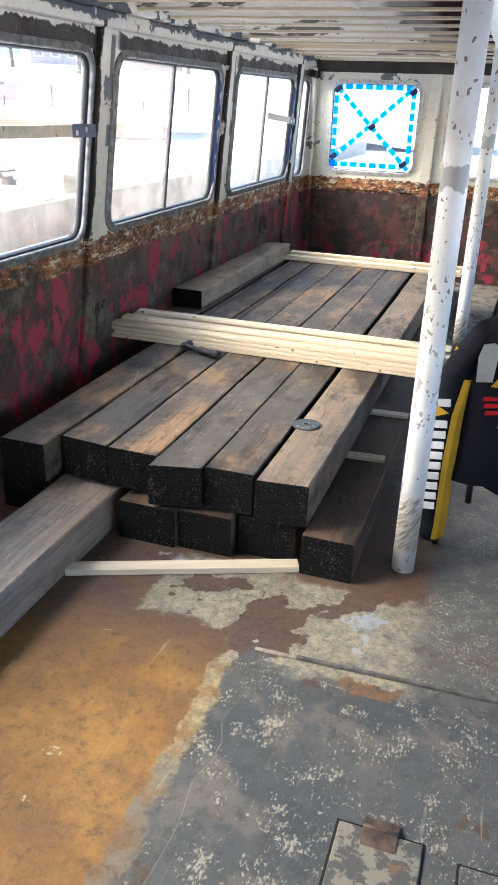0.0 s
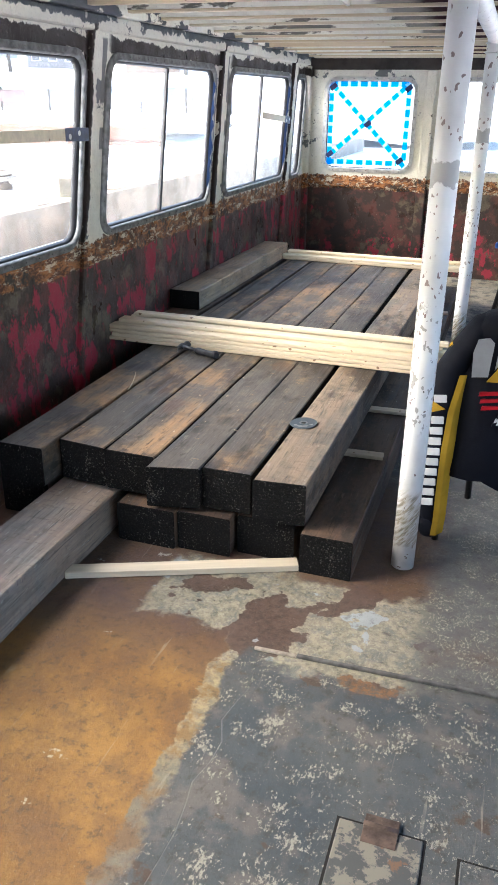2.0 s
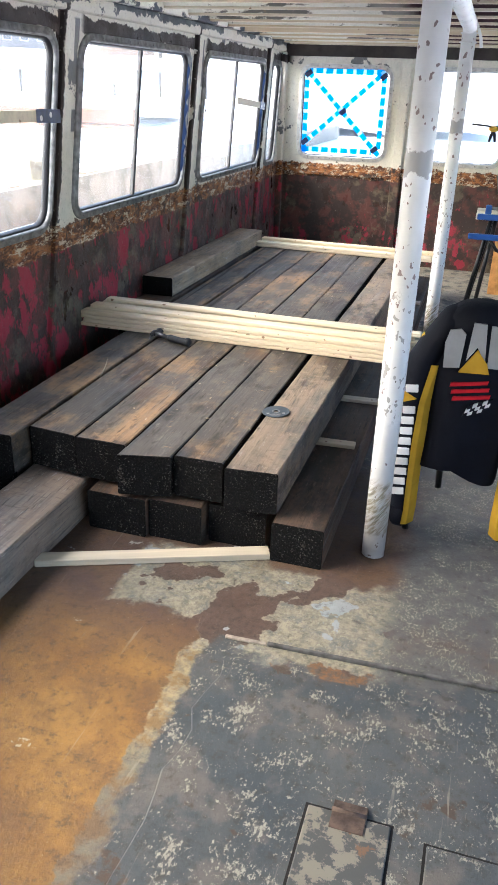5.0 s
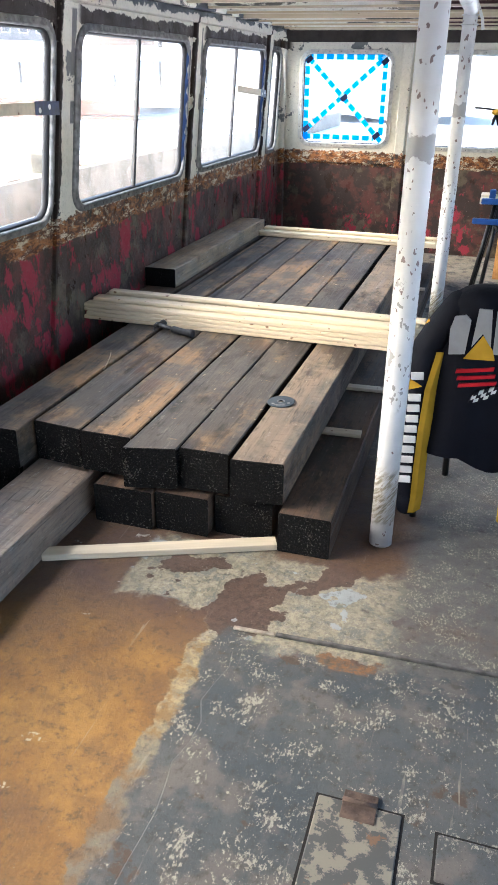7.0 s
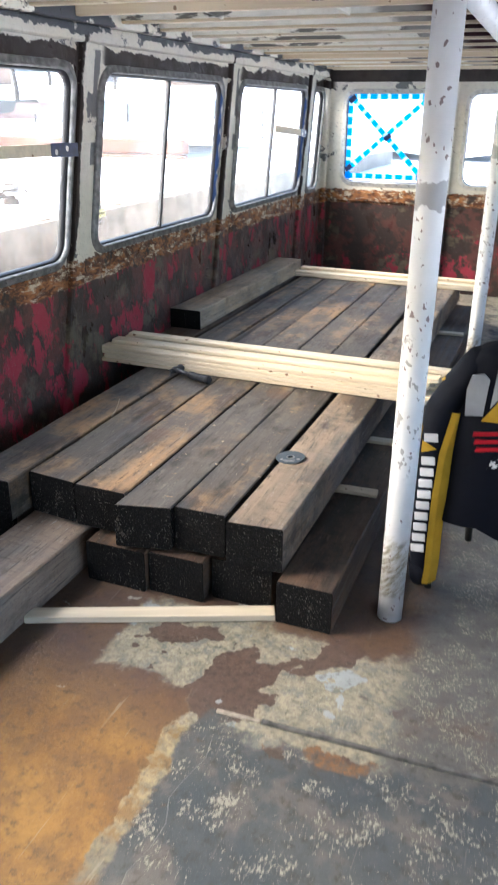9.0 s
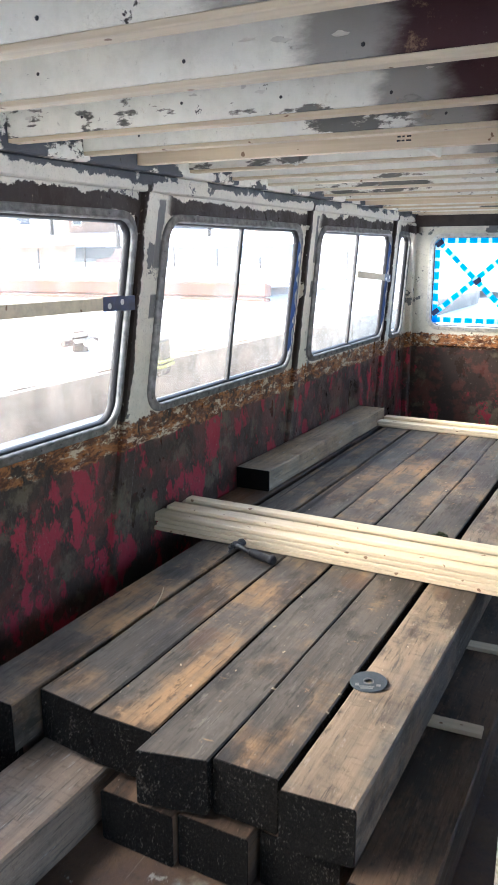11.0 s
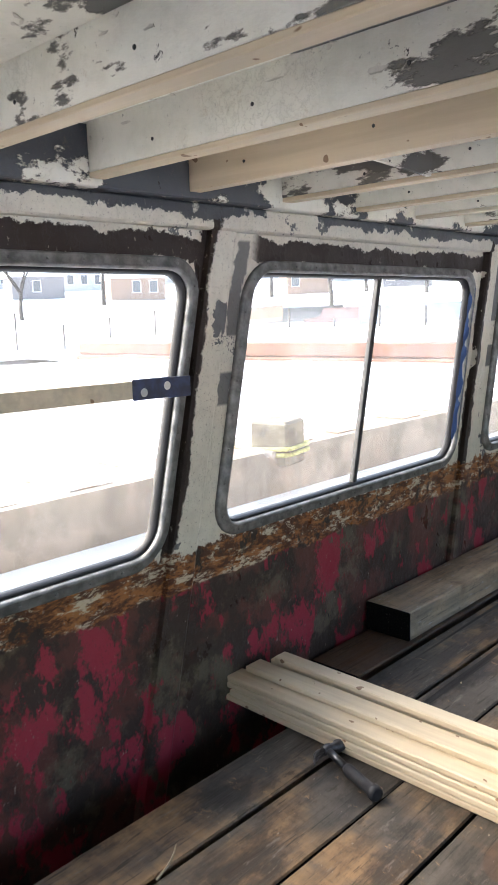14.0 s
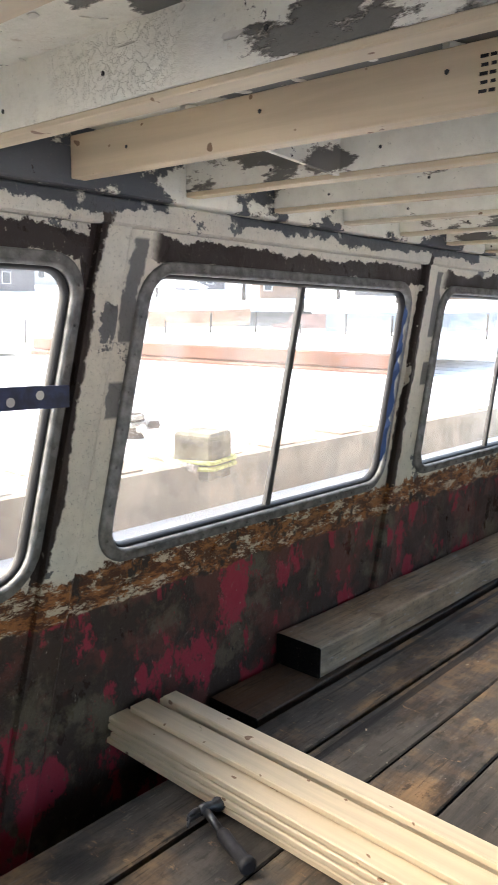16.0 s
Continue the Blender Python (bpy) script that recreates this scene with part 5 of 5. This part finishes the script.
M_PIER = pier_mat()
M_WETWOOD = plain("weathered_brown_beam", (0.235, 0.205, 0.165), 0.7, 0, 0.3, 5)
bm = bmesh.new()
bm.faces.new([bm.verts.new((3000 * math.cos(k * math.tau / 32), 3000 * math.sin(k * math.tau / 32), -0.12)) for k in range(32)])
ground = tagged(part("ground", bm, M_SNOW), "snow covered ice reaching to the far shore", "snow", kind="structure")


def edge_x(y):
    return -2.05 - 0.004 * (y - 4.8)


pier = thing("pier", "snow covered plank pier beside the boat", "pier", kind="structure")
bm = bmesh.new()
for k in range(110):
    y = -8 + 0.2 * k
    x1 = edge_x(y + 0.1)
    box(bm, -9.55, x1, y, y + 0.192, 0.745, 0.815 + 0.004 * math.sin(k * 2.3))
part("planking", bm, M_PIER, pier)
bm = bmesh.new()
for a, b in ((-8, -2), (-1.98, 2.58), (2.6, 8.0), (8.02, 14)):
    v = [bm.verts.new((edge_x(y) + dx, y, z)) for y in (a, b) for dx, z in ((0.0, 0.50), (0.05, 0.50), (0.05, 0.812), (0.0, 0.812))]
    for q in ((0, 1, 2, 3), (4, 7, 6, 5), (0, 4, 5, 1), (1, 5, 6, 2), (2, 6, 7, 3), (3, 7, 4, 0)):
        bm.faces.new([v[i] for i in q])
part("edge_beam", bm, M_WETWOOD, pier, "weathered brown edge beam")
bm = bmesh.new()
v = [bm.verts.new((x, y, z)) for y in (-8, 2.59, 14) for x, z in ((edge_x(y), -0.11), (-1.36, -0.11), (-1.36, 0.56), (edge_x(y), 0.61))]
for q in ((0, 1, 2, 3), (8, 11, 10, 9), (1, 5, 6, 2), (2, 6, 7, 3), (5, 9, 10, 6), (6, 10, 11, 7)):
    bm.faces.new([v[i] for i in q])
part("snow_ledge", bm, M_SNOW, pier, "snow drift along the pier")

bo = thing("bollard", "square weathered timber bollard with rope round it", "bollard", at=(-2.06, 4.745, 0.735))
bo.rotation_euler = (0, 0, 0.25)
bm = bmesh.new()
box(bm, -0.095, 0.095, -0.095, 0.095, 0, 0.205, 0.012)
part("post", bm, plain("greenish_old_wood", (0.16, 0.14, 0.105), 0.75, 0, 0.45, 8), bo)
M_ROPE = plain("yellow_green_rope", (0.42, 0.42, 0.16), 0.8, 0, 0.4, 60)
M_ROPE_GREY = plain("grey_rope", (0.36, 0.33, 0.29), 0.85, 0, 0.4, 60)
bm = bmesh.new()
for z in (0.055, 0.082):
    pts = outline(-0.112, 0.112, -0.112, 0.112, 0.03, 0, 3)
    tube(bm, [(u, v, z + 0.01 * math.sin(5 * u)) for u, v in pts + pts[:2]], 0.010, 7)
part("rope_turn", bm, M_ROPE, bo, "yellow green rope turns")
mr = bmesh.new()
tube(mr, [(-2.62, 4.86, 0.87), (-2.52, 4.80, 0.90), (-2.38, 4.72, 0.865), (-2.23, 4.63, 0.835), (-2.10, 4.60, 0.81), (-1.96, 4.60, 0.805)], 0.017, 8)
tagged(part("mooring_rope", mr, M_ROPE_GREY), "grey mooring rope from cleat to bollard", "rope")
cl = thing("mooring_cleat", "rusty mooring cleat wound with rope", "cleat", at=(-2.70, 4.90, 0.815))
bm = bmesh.new()
tube(bm, [(0, 0, 0), (0, 0, 0.12), (0, 0, 0.13)], [0.05, 0.05, 0.03], 14)
part("stub", bm, M_RUSTY, cl)
bm = bmesh.new()
tube(bm, [(-0.02, -0.14, 0.06), (0, 0, 0.062), (0.02, 0.14, 0.06)], 0.022, 8)
part("bar", bm, M_RUSTY, cl)
bm = bmesh.new()
tube(bm, [(0.06 * math.cos(t), 0.06 * math.sin(t), 0.04 + 0.006 * t) for t in [k * 0.6 for k in range(22)]], 0.014, 7)
part("rope_coil", bm, M_ROPE_GREY, cl)

# quay wall across the pier, shore with houses
qw = thing("quay_wall", "long rusty brown quay wall with snow on top", "quay wall", kind="structure")
M_QUAY = plain("rusty_quay_planks", (0.17, 0.062, 0.035), 0.75, 0, 0.35, 2)
qw.location = (-10.3, 9.2, 0)
qw.rotation_euler = (0, 0, radians(5.5))
for z0, z1, d in ((0.70, 0.86, 0.0), (0.87, 1.05, 0.03)):
    bm = bmesh.new()
    box(bm, d, 6.5, d, 0.2 + d, z0, z1, 0.02)
    part("plank_course", bm, M_QUAY, qw)
bm = bmesh.new()
box(bm, 0.05, 6.5, 0.06, 6.0, 0.99, 1.09, 0.03)
part("snow_cap", bm, M_SNOW, qw, "snow on the quay")
bm = bmesh.new()
n = 40
rows = []
for i in range(8):
    r = 26 + i * 16
    rows.append([bm.verts.new((0.28 + r * math.cos(radians(90 + 80 * k / n)), 2.3 + r * math.sin(radians(90 + 80 * k / n)), (0.1 if i == 0 else 1.0 + 0.14 * i * i) + 0.1 * math.sin(k * 1.3 + i))) for k in range(n + 1)])
for a, b in zip(rows, rows[1:]):
    for k in range(n):
        bm.faces.new((a[k], a[k + 1], b[k + 1], b[k]))
tagged(part("shore", bm, M_SNOW), "snowy bank rising behind the quay", "snow", kind="structure")


def far(bearing, d):
    """A place at so many degrees left of straight ahead and so many metres off."""
    a = radians(90 + bearing)
    return 0.28 + d * math.cos(a), 2.3 + d * math.sin(a)


def house(bearing, d, w, h, deep, colour, z, snow=True):
    x, y = far(bearing, d)
    hs = thing("shore_house", "pale house with a snowy gabled roof on the shore", "house", "shore houses", at=(x, y, z))
    hs.rotation_euler = (0, 0, radians(bearing + 12))
    bm = bmesh.new()
    box(bm, -w / 2, w / 2, 0, deep, -0.5, h)
    part("wall", bm, plain("house_siding", colour, 0.7, 0, 0.1, 2), hs)
    bm = bmesh.new()
    o, r = 0.3, h + w * 0.26
    a = [bm.verts.new(p) for p in ((-w / 2 - o, -o, h - 0.05), (w / 2 + o, -o, h - 0.05), (w / 2 + o, deep / 2, r), (-w / 2 - o, deep / 2, r), (-w / 2 - o, deep + o, h - 0.05), (w / 2 + o, deep + o, h - 0.05))]
    bm.faces.new((a[0], a[1], a[2], a[3])), bm.faces.new((a[3], a[2], a[5], a[4])), bm.faces.new((a[0], a[3], a[4])), bm.faces.new((a[1], a[5], a[2])), bm.faces.new((a[0], a[4], a[5], a[1]))
    part("roof", bm, M_SNOW, hs, "snow covered roof")
    rnd = random.Random(int(bearing * 10))
    for lv in ([0.9, 3.3] if h > 4.5 else [0.9]):
        for k in range(int(w // 2)):
            if rnd.random() < 0.25:
                continue
            wx = -w / 2 + 1 + k * 2
            bm = bmesh.new()
            box(bm, wx - 0.45, wx + 0.45, -0.04, 0.02, lv, lv + 1.3)
            wi = part("window", bm, M_WINDARK, hs)
            bm = bmesh.new()
            for q in ((-0.53, -0.45, -0.08, 1.38), (0.45, 0.53, -0.08, 1.38), (-0.45, 0.45, 1.30, 1.38), (-0.45, 0.45, -0.08, 0.0)):
                box(bm, wx + q[0], wx + q[1], -0.07, 0.0, lv + q[2], lv + q[3])
            part("frame", bm, M_WHITE, wi)
    return hs


M_WINDARK = plain("dark_window_pane", (0.13, 0.132, 0.135), 0.3)
M_WHITE = plain("white_trim_paint", (0.78, 0.78, 0.76), 0.6)
for i, (bearing, d, w, h) in enumerate(((21, 120, 10, 4.6), (25.5, 98, 8, 3.0), (28.5, 128, 9, 4.8), (32, 104, 8, 3.2), (35.5, 122, 10, 4.6), (39, 96, 7, 3.0), (41.5, 132, 9, 4.8),
                                         (45, 112, 9, 3.2), (48.5, 126, 10, 4.6), (51.5, 92, 8, 3.0), (55, 116, 9, 4.6), (58.5, 100, 8, 3.2), (62, 122, 11, 4.8), (66, 104, 9, 3.2))):
    tone = ((0.30, 0.30, 0.29), (0.28, 0.19, 0.14), (0.42, 0.42, 0.42), (0.20, 0.19, 0.19))[i % 4]
    house(bearing, d, 0.8 * w, 0.85 * h, 6, tone, 1.0 + 0.14 * ((d - 26) / 16) ** 2)


def gazebo(bearing, d, z):
    x, y = far(bearing, d)
    g = thing("gazebo", "white open gazebo with crossed railings in the snow", "gazebo", at=(x, y, z))
    g.rotation_euler = (0, 0, radians(bearing))
    for px in (-1.6, -0.8, 0, 0.8, 1.6):
        for py in (0, 2.0):
            bm = bmesh.new()
            box(bm, px - 0.06, px + 0.06, py - 0.06, py + 0.06, -0.6, 1.9)
            part("post", bm, M_WHITE, g)
    for k in range(4):
        for s in (-1, 1):
            bm = bmesh.new()
            a, b = -1.6 + 0.8 * k, -0.8 + 0.8 * k
            z0, z1 = (0.05, 0.65) if s > 0 else (0.65, 0.05)
            tube(bm, [(a, -0.02, z0), (b, -0.02, z1)], 0.04, 5)
            part("cross_rail", bm, M_WHITE, g)
    for zz in (0.0, 0.7):
        bm = bmesh.new()
        box(bm, -1.6, 1.6, -0.05, 0.05, zz, zz + 0.08)
        part("rail", bm, M_WHITE, g)
    bm = bmesh.new()
    base = [bm.verts.new(p) for p in ((-1.95, -0.4, 1.85), (1.95, -0.4, 1.85), (1.95, 2.4, 1.85), (-1.95, 2.4, 1.85))]
    tip = [bm.verts.new(p) for p in ((-0.5, 1.0, 2.5), (0.5, 1.0, 2.5))]
    bm.faces.new((base[0], base[1], tip[1], tip[0])), bm.faces.new((base[1], base[2], tip[1])), bm.faces.new((base[2], base[3], tip[0], tip[1])), bm.faces.new((base[3], base[0], tip[0])), bm.faces.new(base[::-1])
    part("roof", bm, M_SNOW, g, "snow covered roof")


gazebo(46.9, 44, 1.15)


def boat(bearing, d, z, length, colour):
    x, y = far(bearing, d)
    b = thing("moored_boat", "small boat laid up in the snow by the quay", "boat", "laid up boats", at=(x, y, z))
    b.rotation_euler = (0, 0, radians(bearing + 6))
    bm = bmesh.new()
    rings = []
    for k in range(9):
        f = k / 8
        w = 0.55 * math.sin(math.pi * min(1, 0.25 + 0.75 * (1 - f))) ** 0.7 + 0.02
        xx = -length / 2 + length * f
        rings.append([bm.verts.new((xx, w * s, zz + 0.15 * f * f)) for s, zz in ((-1, 0.55), (-0.7, 0.15), (0, 0.0), (0.7, 0.15), (1, 0.55))])
    for a, c in zip(rings, rings[1:]):
        for i in range(4):
            bm.faces.new((a[i], a[i + 1], c[i + 1], c[i]))
    bm.faces.new(rings[0])
    for a, c in zip(rings, rings[1:]):
        bm.faces.new((a[0], c[0], c[4], a[4]))
    part("hull", bm, plain("boat_hull", colour, 0.5, 0, 0.2, 3), b)
    bm = bmesh.new()
    box(bm, -length * 0.25, length * 0.12, -0.35, 0.35, 0.5, 0.75, 0.1)
    part("cover", bm, M_SNOW, b, "snow covered canopy")


boat(40.2, 30, 1.02, 5.5, (0.08, 0.085, 0.085))
boat(45.0, 27, 1.0, 3.5, (0.30, 0.19, 0.13))
boat(33.9, 30, 1.0, 6.0, (0.25, 0.16, 0.14))
boat(29.7, 24, 1.0, 5.0, (0.20, 0.24, 0.28))


def bare_tree(bearing, d, z, h, seed):
    rnd = random.Random(seed)
    x, y = far(bearing, d)
    t = thing("bare_tree", "leafless winter tree with fine grey branches", "tree", "shore trees", at=(x, y, z))
    bm = bmesh.new()
    twigs = bmesh.new()

    def grow(p, dr, l, r, depth):
        q = p + dr * l
        tube(bm if depth < 2 else twigs, [p, (p + q) / 2 + Vector((rnd.uniform(-1, 1), rnd.uniform(-1, 1), 0)) * l * 0.05, q], [r, r * 0.8, r * 0.6], 5 if depth < 2 else 3, False)
        if depth < 5:
            for _ in range(3 if depth else 4):
                nd = (dr + Vector((rnd.uniform(-0.8, 0.8), rnd.uniform(-0.8, 0.8), rnd.uniform(-0.1, 0.5)))).normalized()
                grow(q, nd, l * rnd.uniform(0.6, 0.8), r * 0.55, depth + 1)
    grow(Vector((0, 0, -0.3)), Vector((0, 0, 1)), h * 0.3, h * 0.025, 0)
    part("trunk", bm, M_BARK, t)
    part("crown", twigs, M_BARK, t)


M_BARK = plain("grey_bark", (0.045, 0.040, 0.037), 0.85, 0, 0.3, 4)
for i, (b, d, h) in enumerate(((37.6, 52, 8), (41.8, 90, 12), (48.2, 95, 12), (54.0, 80, 11), (59.8, 52, 7), (30.7, 90, 11), (35.0, 95, 12), (51.3, 100, 13), (64.0, 90, 12), (23.3, 95, 12))):
    bare_tree(b, d, 1.3 if d < 60 else 2.6, h, i)
bm = bmesh.new()
for k in range(14):
    x, y = far(21 + k * 3.3, 22.5 + 0.6 * math.sin(k))
    tube(bm, [(x, y, 0.6), (x, y, 1.45 + 0.2 * math.sin(k * 2.2))], 0.03, 6)
tagged(part("mooring_posts", bm, M_BARK), "thin mooring posts standing in the snow", "posts", kind="stuff")
# wooded hill far behind, a plain grey backdrop
bm = bmesh.new()
pv = [far(5 + k * 1.2, 320) for k in range(70)]
lo = [bm.verts.new((x, y, -2)) for x, y in pv]
hi = [bm.verts.new((x, y, 26 + 7 * math.sin(k * 0.23) + 2.5 * math.sin(k * 1.1) + random.Random(k).uniform(-1, 1))) for k, (x, y) in enumerate(pv)]
for k in range(69):
    bm.faces.new((lo[k], lo[k + 1], hi[k + 1], hi[k]))
tagged(part("backdrop", bm, plain("hazy_wooded_hill", (0.060, 0.066, 0.070), 0.9, 0, 0.45, 0.2)), "hazy wooded hill behind the shore", "hill", kind="structure")
